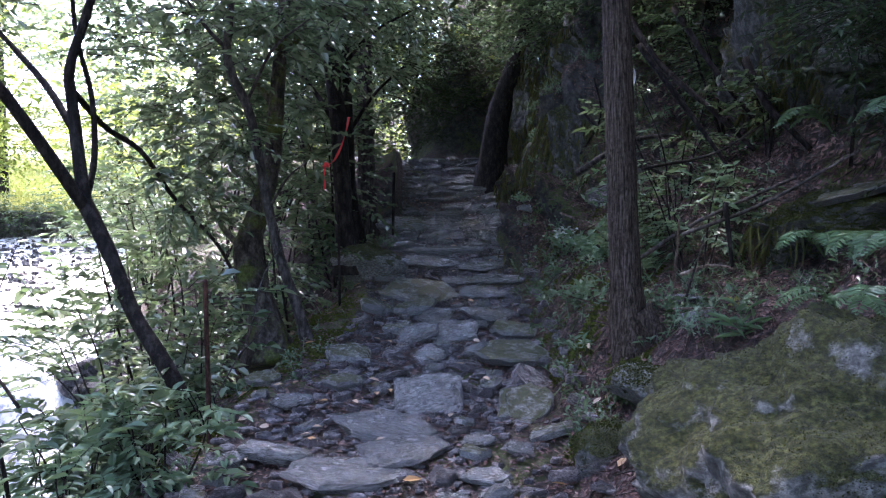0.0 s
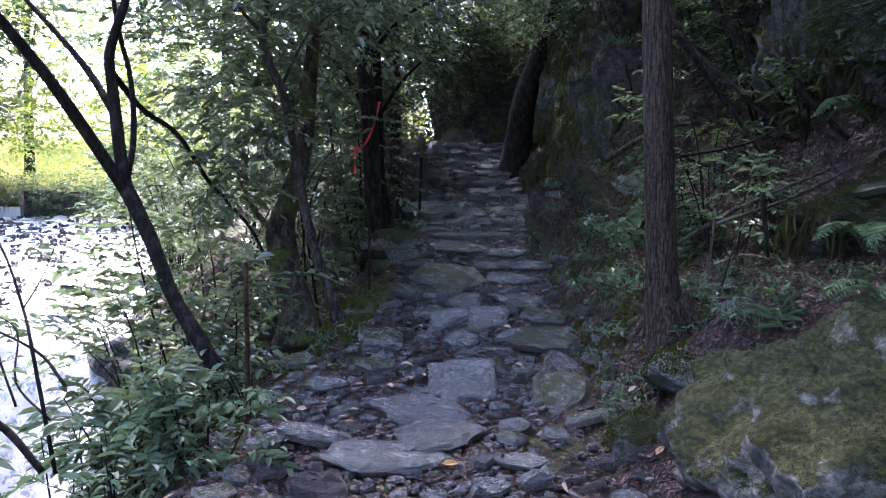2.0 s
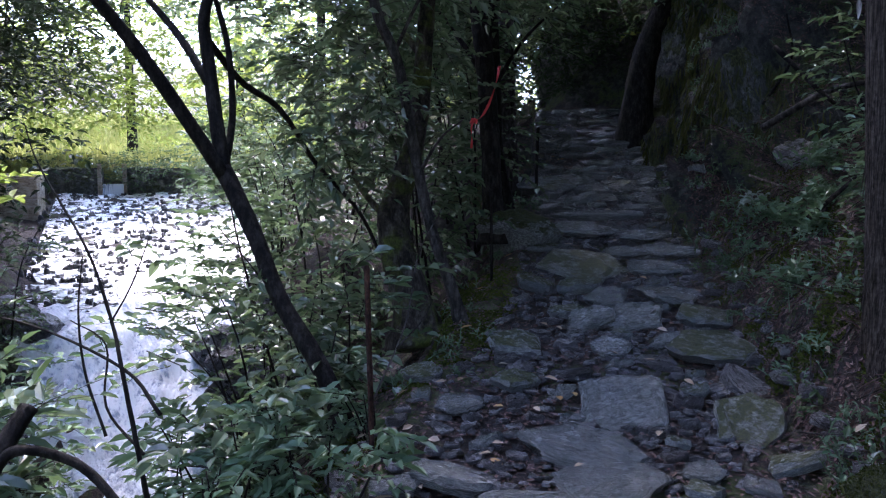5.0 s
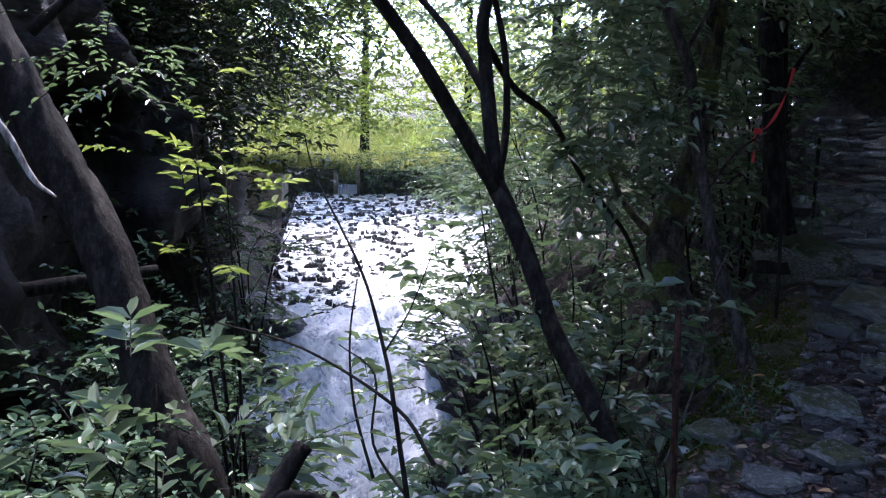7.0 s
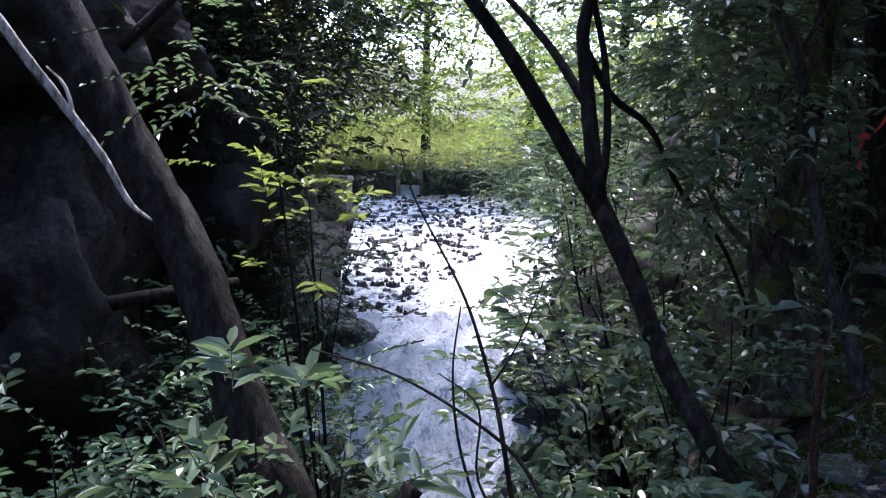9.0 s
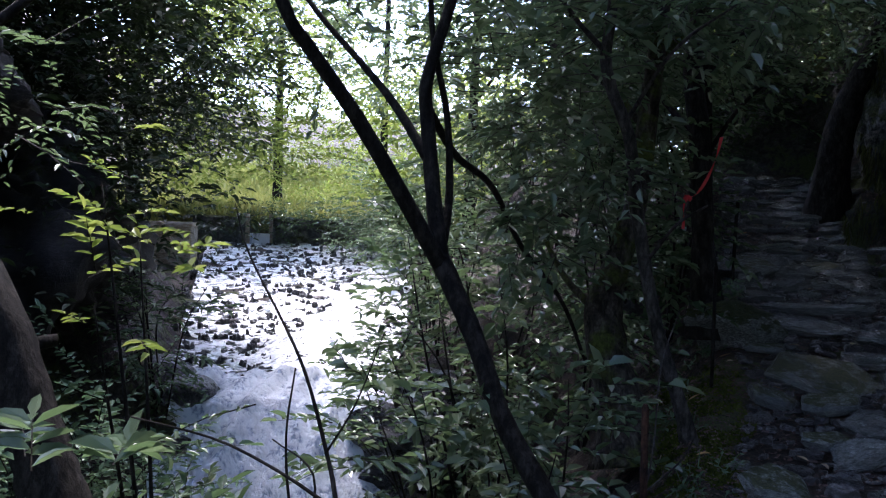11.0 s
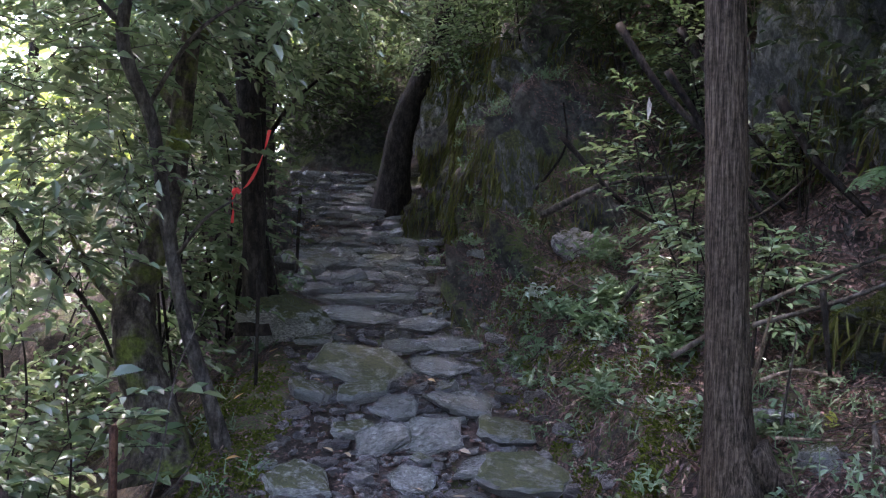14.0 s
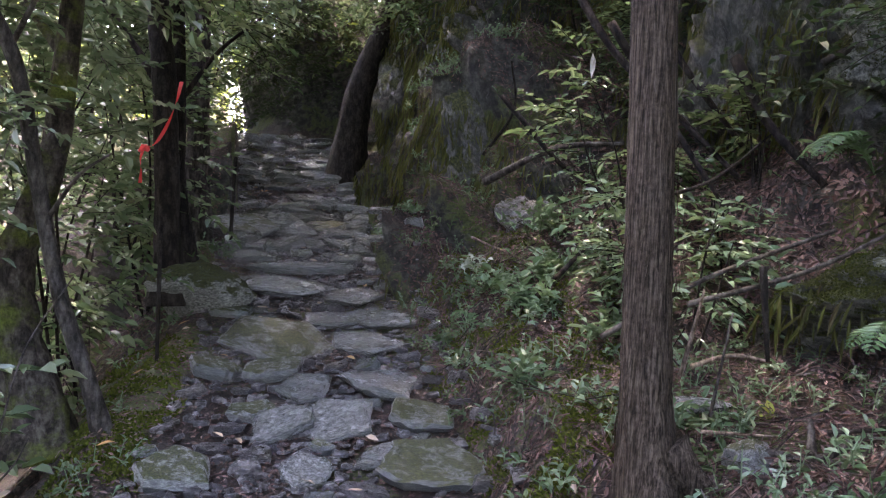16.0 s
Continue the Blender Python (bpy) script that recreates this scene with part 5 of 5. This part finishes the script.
for i, (x, y, z, n, ln) in enumerate([(2.62, 5.15, 2.4, 4, 0.4), (2.2, 4.42, 1.62, 4, 0.34), (2.3, 3.95, 1.6, 4, 0.34), (1.62, 3.05, 1.42, 3, 0.26), (1.6, 6.6, 1.75, 3, 0.26), (1.0, 6.7, 1.4, 3, 0.2), (1.85, 3.2, 1.4, 3, 0.3), (2.75, 4.5, 2.35, 4, 0.4), (1.2, 8.2, 2.0, 3, 0.25)]):
    fern(x, y, z, 400 + i, n, ln)


def herb(name, label, x, y, seed, n, leaf, mat, tall=0.12, slim=0.5, group="herbs on the slope", per=5):
    """A low plant: short stems with a few leaves at the top of each."""
    r = np.random.default_rng(seed)
    z = drop_to(x, y)[0]
    ob = thing(name, (x, y, z), label, "plant", group)
    O = np.array([x, y, z - 0.01]) + r.normal(0, 0.06, (n, 3)) * [1, 1, 0]
    D = r.normal(0, 0.5, (n, 3)) * [1, 1, 0.2] + [0, 0, 1.0]
    lv, tw = sprays(r, O, D, tall * r.uniform(0.6, 1.3, n), per, leaf, 0.5, slim)
    part("leaves", *lv, mat, ob)
    part("stems", *tw, mat, ob)["kind"] = "stuff"
    return ob


r = np.random.default_rng(500)
for i in range(290):
    y = 3.6 + 6.5 * r.random()
    d = 0.05 + 1.5 * r.random() ** 1.4
    x = float(path_right(y)) + d
    if (x - 1.05) ** 2 + (y - 4.36) ** 2 < 0.05 or ((x - 1.62) / 0.95) ** 2 + ((y - 2.95) / 0.8) ** 2 < 1:
        continue
    herb("slope_herb", "small green herb growing on the mossy slope", x, y, 520 + i, int(r.integers(4, 12)), r.uniform(0.024, 0.055), LEAF_PALE if r.random() < 0.6 else LEAF, r.uniform(0.05, 0.16))
for i in range(40):
    y = 3.4 + 6 * r.random()
    x = float(path_left(y)) - r.uniform(-0.1, 0.35)
    herb("verge_herb", "small pale-leaved herb at the edge of the path", x, y, 640 + i, int(r.integers(4, 9)), r.uniform(0.03, 0.06), LEAF_PALE, r.uniform(0.06, 0.16), group="herbs on the verge")
for i, (x, y, n) in enumerate([(1.25, 6.1, 26), (1.4, 6.3, 26), (1.15, 6.6, 20), (1.5, 5.7, 20), (1.0, 5.6, 18), (1.6, 7.0, 20)]):
    herb("broadleaf_patch", "patch of bright broad-leaved plants on the slope", x, y, 690 + i, n, 0.075, LEAF_PALE, 0.22, 0.5, per=7)
herb("grassy_plant", "long narrow-leaved plant growing behind the boulder", 1.5, 3.72, 720, 7, 0.13, FERN, 0.2, 0.17, per=5)
for i, (x, y, h, w, n, mat) in enumerate([(2.2, 5.6, 0.5, 0.3, 30, LEAF), (2.55, 5.95, 0.6, 0.35, 40, LEAF), (1.75, 5.95, 0.4, 0.28, 26, LEAF), (1.9, 6.2, 1.0, 0.5, 80, LEAF), (1.75, 5.4, 0.8, 0.45, 70, LEAF_PALE), (2.6, 7.0, 1.3, 0.6, 100, LEAF), (2.4, 8.4, 1.5, 0.7, 110, LEAF_SHADED), (3.0, 5.0, 1.2, 0.6, 90, LEAF_SHADED), (2.7, 4.2, 1.1, 0.6, 80, LEAF_SHADED), (1.7, 9.6, 1.3, 0.5, 90, LEAF), (1.9, 11.2, 1.5, 0.7, 110, LEAF), (1.6, 13.6, 1.6, 0.8, 120, LEAF)]):
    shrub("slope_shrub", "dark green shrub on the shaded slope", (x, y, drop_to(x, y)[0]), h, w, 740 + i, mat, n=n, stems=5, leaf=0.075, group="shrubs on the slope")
for i, (pts, ra) in enumerate([([(1.2, 6.9, 2.9), (1.6, 6.6, 2.4), (2.0, 6.2, 2.15)], 0.02), ([(1.5, 5.9, 3.2), (1.9, 5.8, 2.6), (2.1, 5.6, 2.2)], 0.025), ([(1.35, 5.2, 2.2), (2.0, 5.6, 2.35), (2.6, 5.9, 2.7)], 0.012), ([(1.45, 4.6, 1.35), (1.62, 4.75, 1.75)], 0.008), ([(1.55, 5.0, 1.75), (2.0, 4.75, 1.95), (2.5, 4.6, 2.25)], 0.014), ([(1.75, 4.75, 1.95), (1.78, 4.72, 1.55)], 0.018)]):
    limb_thing("fallen_branch", "thin bare fallen branch lying on the slope", pts, (ra, ra * 0.5), GREY_BARK if i in (3, 4) else DARK_BARK, seed=780 + i)

herb("seedling", "bright green seedling on reddish needles", 1.88, 4.55, 870, 3, 0.075, LEAF_YELLOW, 0.07, 0.42, per=5)
herb("silvery_plant", "pale silvery-leaved plant beside the path", 1.1, 7.05, 871, 9, 0.06, LEAF_SILVER, 0.16, 0.6, per=6)
for i, (x, y) in enumerate([(1.2, 4.15), (1.32, 4.0), (1.75, 4.05), (2.0, 4.25), (1.55, 3.95), (1.95, 5.3), (2.3, 5.5), (2.1, 5.75), (2.45, 5.75), (2.65, 6.1), (2.0, 6.2), (2.3, 6.4), (1.15, 4.55), (1.3, 4.75)]):
    herb("slope_herb", "small green herb growing among dead needles", x, y, 873 + i, 7, 0.045, LEAF_PALE if i % 3 else LEAF, 0.14)
for i, (pts, ra) in enumerate([
        ([(1.62, 6.9, 3.75), (1.85, 6.6, 3.2), (2.2, 6.3, 2.75), (2.42, 6.0, 2.4)], 0.03), ([(2.0, 6.7, 3.7), (2.25, 6.4, 3.1), (2.5, 6.1, 2.6)], 0.028), ([(2.35, 6.0, 3.1), (2.42, 5.75, 2.7), (2.62, 5.5, 2.35)], 0.035),
        ([(2.75, 5.2, 2.2), (2.82, 5.25, 3.0), (2.78, 5.3, 4.4)], 0.014), ([(2.55, 5.5, 3.0), (2.9, 5.35, 3.25), (3.05, 5.3, 3.6), (3.05, 5.3, 4.2)], 0.022), ([(1.28, 5.3, 1.55), (1.75, 5.2, 1.85), (2.3, 5.0, 2.12)], 0.016),
        ([(1.46, 4.86, 1.46), (1.45, 4.7, 1.85)], 0.011), ([(1.5, 4.85, 1.5), (1.66, 4.8, 1.56), (1.82, 4.75, 1.54)], 0.012), ([(1.42, 4.33, 1.3), (1.66, 4.26, 1.28), (1.86, 4.3, 1.33)], 0.024), ([(1.66, 4.26, 1.29), (1.72, 4.36, 1.4)], 0.02),
        ([(1.35, 4.5, 1.32), (1.58, 4.35, 1.34)], 0.008), ([(1.75, 4.3, 1.37), (2.05, 4.15, 1.42)], 0.01), ([(1.05, 6.95, 1.95), (1.4, 6.75, 1.8)], 0.009), ([(1.3, 7.6, 2.35), (1.7, 7.2, 2.6), (2.1, 6.9, 2.65)], 0.03), ([(1.2, 6.0, 1.66), (1.62, 6.3, 1.95)], 0.02), ([(1.45, 8.2, 2.6), (1.6, 7.9, 2.95), (1.5, 7.7, 3.3)], 0.014)]):
    limb_thing("fallen_branch", "bare dead branch caught on the shaded slope", pts, (ra, ra * 0.55), TAN_WOOD if i in (6, 7, 10, 12) else GREY_BARK if i in (5, 8, 9, 13) else DARK_BARK, seed=860 + i)
limb_thing("cedar_branch", "drooping cedar branch with dark feathery sprays", [(3.6, 4.9, 3.7), (3.0, 4.6, 3.35), (2.5, 4.3, 3.1), (2.1, 4.2, 2.9)], (0.02, 0.016, 0.01, 0.004), DARK_BARK, twigs=[([(2.9, 4.55, 3.3), (2.8, 4.2, 3.1), (2.6, 3.9, 2.9)], 0.01, 0.004)], leaves=([((2.9, 4.5, 3.2), (0.55, 0.45, 0.2), 130), ((2.35, 4.25, 3.0), (0.4, 0.4, 0.18), 90), ((2.7, 3.9, 2.95), (0.35, 0.35, 0.15), 60)], CEDAR_LEAF, 0.055), seed=890)
hung = thing("hanging_leaf", (1.53, 6.19, 3.1), "long pale dead leaf hanging from a twig", "leaf")
part("blade", *leaf_set(np.array([[1.53, 6.19, 3.09]]), np.array([[0.03, 0, -1.0]]), np.array([[0, -1.0, 0.1]]), np.array([0.15]), np.array([0.035]), 0.1), PALE_WOOD, hung)
for i, (x, y, top) in enumerate([(-3.3, 2.75, 1.15), (-3.0, 3.3, 1.0), (-3.7, 3.2, 1.2), (-3.9, 3.9, 1.0)]):
    z = drop_to(x, y)[0]
    shrub("bank_shrub", "leafy pale green shrub on the low bank of the stream", (x, y, z), max(0.4, top - z), 0.5, 790 + i, LEAF_PALE, n=110, stems=6, leaf=0.08, group="shrubs on the bank")


def scatter(name, label, n, region, length, width, mat, seed, parent=None, flat=0.28, curl=0.08, lift=0.01):
    """Many small flat pieces lying on the ground; nobody could count them."""
    r = np.random.default_rng(seed)
    P, N = [], []
    while len(P) < n:
        x, y = region(r)
        z, nr = drop_to(x, y)
        P.append((x, y, z + lift))
        N.append(nr)
    P, N = np.array(P), np.array(N)
    D = np.cross(N, r.normal(size=(n, 3)))
    ob = new(name, mesh_of(name, *leaf_set(P, D, N + r.normal(0, flat, (n, 3)), r.uniform(*length, n), r.uniform(*width, n), curl), mat))
    return tagged(ob, label, "litter", kind="stuff")


def twig_litter(name, label, n, region, length, rad, mat, seed):
    """Countless thin crooked twigs lying about."""
    r = np.random.default_rng(seed)
    P, N = [], []
    while len(P) < n:
        x, y = region(r)
        z, nr = drop_to(x, y)
        P.append((x, y, z))
        N.append(nr)
    P, N = np.array(P), np.array(N)
    D = np.cross(N, r.normal(size=(n, 3)))
    D /= np.linalg.norm(D, axis=1)[:, None]
    S = np.cross(D, N)
    L, ra = r.uniform(*length, n)[:, None], (rad[0] + (rad[1] - rad[0]) * r.random(n) ** 3)[:, None]
    C = [P - D * L * 0.5 + N * r.uniform(0, 0.02, (n, 1)), P + S * L * r.normal(0, 0.1, (n, 1)) + N * r.uniform(0.01, 0.05, (n, 1)), P + D * L * 0.5 + N * r.uniform(0, 0.06, (n, 1))]
    V = np.stack([c + k * w for c, w in zip(C, (1.0, 0.85, 0.5)) for k in (S * ra, (-0.5 * S + 0.87 * N) * ra, (-0.5 * S - 0.87 * N) * ra)], 1).reshape(-1, 3)
    b = np.arange(n)[:, None] * 9
    F = np.concatenate([b + [i + o, (i + 1) % 3 + o, (i + 1) % 3 + 3 + o, i + 3 + o] for o in (0, 3) for i in range(3)])
    ob = new(name, mesh_of(name, V, F, mat))
    return tagged(ob, label, "litter", kind="stuff")


def right_bank(r):
    y = r.uniform(3, 9.5)
    return path_right(y) + 0.02 + 2.0 * r.random() ** 1.2, y


def upper_slope(r):
    y = r.uniform(4.6, 9.5)
    return path_right(y) + 1.5 + 1.7 * r.random(), y


def whole_path(r):
    y = 2.8 + 10 * r.random() ** 1.3
    a, b = path_left(y) - 0.75, path_right(y) + 0.2
    return a + (b - a) * r.random(), y


scatter("leaf_litter", "brown and reddish fallen leaves covering the slope", 30000, right_bank, (0.012, 0.042), (0.006, 0.018), LITTER, 800)
scatter("needle_litter", "reddish dead cedar needles and twiglets on the slope", 11000, right_bank, (0.04, 0.14), (0.002, 0.005), LITTER, 801, curl=0.1)
scatter("path_litter", "brown leaf scraps between the path stones", 30000, whole_path, (0.014, 0.04), (0.006, 0.016), LITTER, 802, lift=0.02)
twig_litter("twig_litter", "thin grey and brown twigs strewn over the slope", 1500, right_bank, (0.06, 0.38), (0.0012, 0.0055), GREY_BARK, 804)
twig_litter("slope_twig_litter", "dark twigs and dead sticks lying thick on the upper slope", 700, upper_slope, (0.1, 0.6), (0.002, 0.008), GREY_BARK, 807)
scatter("slope_litter", "dark brown dead leaves on the upper slope", 9000, upper_slope, (0.03, 0.07), (0.012, 0.03), LITTER, 808)
twig_litter("pale_twig_litter", "thin bleached twigs strewn over the slope", 420, right_bank, (0.06, 0.3), (0.001, 0.004), TAN_WOOD, 805)
twig_litter("path_twig_litter", "short twigs lying between the path stones", 420, whole_path, (0.04, 0.16), (0.001, 0.003), GREY_BARK, 806)
scatter("fallen_leaves", "scattered pale yellow and tan fallen leaves", 170, whole_path, (0.05, 0.09), (0.02, 0.035), PALE_LITTER, 803, lift=0.05)


def moss_patch(name, label, where, n, seed, size=(0.012, 0.03)):
    """Short upright moss blades over small patches of ground."""
    r = np.random.default_rng(seed)
    P, N = [], []
    for cx, cy, rad, share in where:
        for _ in range(int(n * share)):
            a, d = r.uniform(0, 6.28), rad * math.sqrt(r.random())
            x, y = cx + d * math.cos(a), cy + d * math.sin(a) * 1.2
            z, nr = drop_to(x, y)
            if noise.noise(Vector((x * 5, y * 5, 3.0))) + 0.5 * noise.noise(Vector((x * 17, y * 17, 1.0))) < -0.02:
                continue
            P.append((x, y, z - 0.004))
            N.append(nr)
    P, N = np.array(P), np.array(N)
    m = len(P)
    s = r.uniform(*size, m)
    ob = new(name, mesh_of(name, *leaf_set(P, N + r.normal(0, 0.6, (m, 3)), r.normal(size=(m, 3)), s, s * 0.5, 0.1), MOSS_BRIGHT))
    return tagged(ob, label, "moss", kind="stuff")


moss_patch("verge_moss", "soft green moss on the verge of the path", [(-1.0, 6.7, 0.3, 0.25), (-1.15, 7.1, 0.3, 0.15), (-1.05, 5.4, 0.32, 0.4), (-0.98, 6.1, 0.32, 0.4), (-1.25, 4.9, 0.2, 0.15), (0.8, 5.3, 0.22, 0.15), (0.95, 6.2, 0.3, 0.2), (1.1, 5.2, 0.3, 0.15), (-1.35, 3.9, 0.2, 0.1), (0.95, 8.4, 0.35, 0.15), (0.8, 3.75, 0.2, 0.1), (0.86, 4.75, 0.22, 0.2), (1.15, 4.9, 0.2, 0.12), (1.3, 5.8, 0.35, 0.2), (1.1, 7.2, 0.4, 0.2), (1.05, 4.22, 0.16, 0.12)], 22000, 820, (0.012, 0.034))


def moss_on(ob, n, seed, size=(0.01, 0.026)):
    """Moss blades on the upper faces of a rock, as a part of it."""
    r = np.random.default_rng(seed)
    me, M = ob.data, ob.matrix_basis
    P, N = [], []
    for p in me.polygons:
        nr = (M.to_3x3().inverted().transposed() @ p.normal).normalized()
        c = M @ p.center
        k = noise.noise(c * 2.7) * 1.3 + noise.noise(c * 9) * 0.5 + nr.z * 0.7
        if k < -0.2 or nr.x < -0.3 and k < 0.75 and "boulder" in ob.name:
            continue
        for _ in range(n):
            w = r.dirichlet((1, 1, 1))
            q = sum((M @ me.vertices[v].co * float(a) for v, a in zip(p.vertices, w)), Vector())
            P.append(q)
            N.append(nr)
    P, N = np.array(P), np.array(N)
    m = len(P)
    s = r.uniform(*size, m)
    V, F = leaf_set(P - N * 0.003, N + r.normal(0, 0.6, (m, 3)), r.normal(size=(m, 3)), s, s * 0.5, 0.1)
    got = new("moss", mesh_of("moss", V, F, MOSS))
    got.parent = ob
    got.matrix_parent_inverse = M.inverted()
    got["kind"] = "stuff"


for ob in list(scene.objects):
    if ob.name.startswith(("mossy_rock", "mossy_mound", "mossy_outcrop", "overhanging_rock")):
        moss_on(ob, 8 if "rock" in ob.name else 4, 831, (0.006, 0.016))
    elif ob.name.startswith("mossy_boulder"):
        moss_on(ob, 6, 832, (0.005, 0.012))

# ---- canopy, unseen shade leaves, far woods and grass ----


def foliage(name, label, boxes, mat, leaf, seed, slim=0.45, category="foliage"):
    """Uncounted leaves, of the woods around or added for shade, in loose drifts of clumps."""
    r = np.random.default_rng(seed)
    got = []
    for (x0, x1), (y0, y1), (z0, z1), clumps, n in boxes:
        for _ in range(clumps):
            c = (r.uniform(x0, x1), r.uniform(y0, y1), r.uniform(z0, z1))
            k = leaf * 7
            got.append(clump(r, c, (k, k, k * 0.5), n, leaf, 9, (leaf * 3, leaf * 6), 0.35, slim)[0])
    V, F = joined(got)
    ob = new(name, mesh_of(name, V, np.concatenate(F), mat))
    return tagged(ob, label, category, kind="stuff")


# leaf clumps added overhead and behind the camera to block sun and sky
foliage("forest_canopy", "dense leaf clumps added mostly out of view to shade path and slope", [((2.0, 10), (-6, 20), (5.4, 10), 185, 24), ((-14, 10), (-14, -4.2), (1.5, 10), 150, 24), ((-16, -9.5), (-5, 9), (5, 10), 110, 24), ((-13, -9), (9, 13), (6, 10), 50, 24), ((-3.4, -1.2), (6, 17.5), (7, 9), 29, 24), ((-3, -0.6), (11, 16), (7.5, 9), 14, 24), ((-1.3, 0.7), (6.3, 10), (7.4, 8.8), 8, 24), ((-1.0, 1.3), (9, 16), (7, 9), 9, 24), ((-3.8, -1.0), (4.5, 9), (7, 9), 14, 24), ((-7, 3), (-5, 0.0), (7.0, 9), 36, 24), ((-10, -7.5), (2, 8), (5, 8), 40, 24), ((2.0, 5.5), (1, 8.5), (5.2, 7.5), 36, 24)], LEAF_SHADED, 0.28, 900)
foliage("gorge_foliage", "dark shaded foliage on the gorge wall across the stream", [((-8.5, -6.0), (3, 10), (1.6, 5.2), 70, 26), ((-13, -11), (9, 14), (2.5, 8), 50, 26), ((-8.8, -6.4), (7, 10.5), (3.2, 6.8), 70, 26)], LEAF_SHADED, 0.12, 905)
foliage("slope_foliage", "shade-dark foliage hanging over the steep slope", [((2.4, 4.8), (4.5, 9), (2.7, 5.0), 60, 24), ((1.7, 2.8), (8.5, 14), (4.0, 5.2), 40, 24)], LEAF_SHADED, 0.09, 906)
foliage("path_canopy", "leafy branches arching above the path", [((-1.5, 2.4), (14.5, 18), (4.2, 6.5), 36, 26), ((-5.5, -1.5), (8, 14), (3.2, 5.2), 34, 26), ((0.8, 2.4), (7.5, 13), (4.6, 5.6), 24, 26)], LEAF, 0.1, 901)
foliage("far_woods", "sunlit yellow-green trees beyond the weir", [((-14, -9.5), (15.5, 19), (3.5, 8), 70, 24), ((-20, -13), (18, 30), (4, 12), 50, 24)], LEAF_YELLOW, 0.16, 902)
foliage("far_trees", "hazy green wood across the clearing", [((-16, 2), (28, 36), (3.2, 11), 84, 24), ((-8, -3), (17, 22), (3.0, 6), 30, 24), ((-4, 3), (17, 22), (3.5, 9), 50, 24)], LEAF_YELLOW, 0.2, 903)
foliage("path_end_foliage", "shade-dark leaves closing the far end of the path", [((-2.6, 0.6), (16.6, 19), (3.2, 7), 44, 26), ((-1.0, 1.3), (15.4, 16.4), (3.9, 5.8), 22, 26)], LEAF_SHADED, 0.12, 907)
foliage("weir_brush", "leafy brush hanging over the weir", [((-9.5, -7.0), (18.0, 19.2), (2.2, 2.7), 16, 18), ((-7.6, -5.8), (15, 18.5), (1.8, 3.2), 24, 20), ((-12.5, -9.0), (17.0, 18.3), (2.2, 2.6), 12, 18), ((-10.2, -7.0), (17.2, 18.2), (2.2, 2.5), 22, 20)], LEAF, 0.08, 904)


def build_grass():
    r = np.random.default_rng(950)
    n = 26000
    s, q = 10.9 + 12 * r.random(n) ** 1.3, r.uniform(-6, 5, n)
    x, y = CREST[0] + DOWN[0] * s + ACROSS[0] * q, CREST[1] + DOWN[1] * s + ACROSS[1] * q
    z = land(x, y)
    L = r.uniform(0.25, 0.7, n)
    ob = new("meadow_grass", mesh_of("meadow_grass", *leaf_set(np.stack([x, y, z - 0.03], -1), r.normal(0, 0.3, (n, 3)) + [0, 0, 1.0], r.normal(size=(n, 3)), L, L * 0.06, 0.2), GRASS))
    return tagged(ob, "bright yellow-green grass in the clearing above the weir", "grass", kind="stuff")


build_grass()
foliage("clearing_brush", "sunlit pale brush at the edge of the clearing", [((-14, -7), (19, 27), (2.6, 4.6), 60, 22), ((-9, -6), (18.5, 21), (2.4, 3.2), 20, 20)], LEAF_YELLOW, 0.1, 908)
FAR_TRUNKS = [(-3.2, 15.5, 0.12), (-5.2, 16.5, 0.14), (-2.0, 14.6, 0.1), (-9.0, 21.5, 0.15), (-12.5, 22, 0.16), (-6.5, 24, 0.16), (-13.2, 16.5, 0.18), (-8.2, 6.5, 0.16), (2.9, 8.2, 0.12), (3.6, 10.5, 0.14), (3.1, 3.6, 0.1), (4.2, 6.6, 0.13)]
for i, (x, y, rad) in enumerate(FAR_TRUNKS):
    z = drop_to(x, y)[0]
    g = np.random.default_rng(970 + i)
    lean = g.normal(0, 0.25, 2)
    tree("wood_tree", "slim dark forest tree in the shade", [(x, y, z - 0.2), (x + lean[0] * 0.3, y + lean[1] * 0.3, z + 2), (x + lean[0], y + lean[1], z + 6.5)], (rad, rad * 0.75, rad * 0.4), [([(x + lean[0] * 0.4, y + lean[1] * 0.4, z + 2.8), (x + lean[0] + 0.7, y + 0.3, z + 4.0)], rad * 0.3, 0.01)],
         [((x + lean[0], y + lean[1], z + 5.8), (1.3, 1.3, 1.0), 70)], DARK_BARK, LEAF_SHADED if x > 0 or x < -7.5 else LEAF, 970 + i, seg=9, group="trees of the wood", leaf=0.12)

# ---- stones of the path ----
build_path_stones()
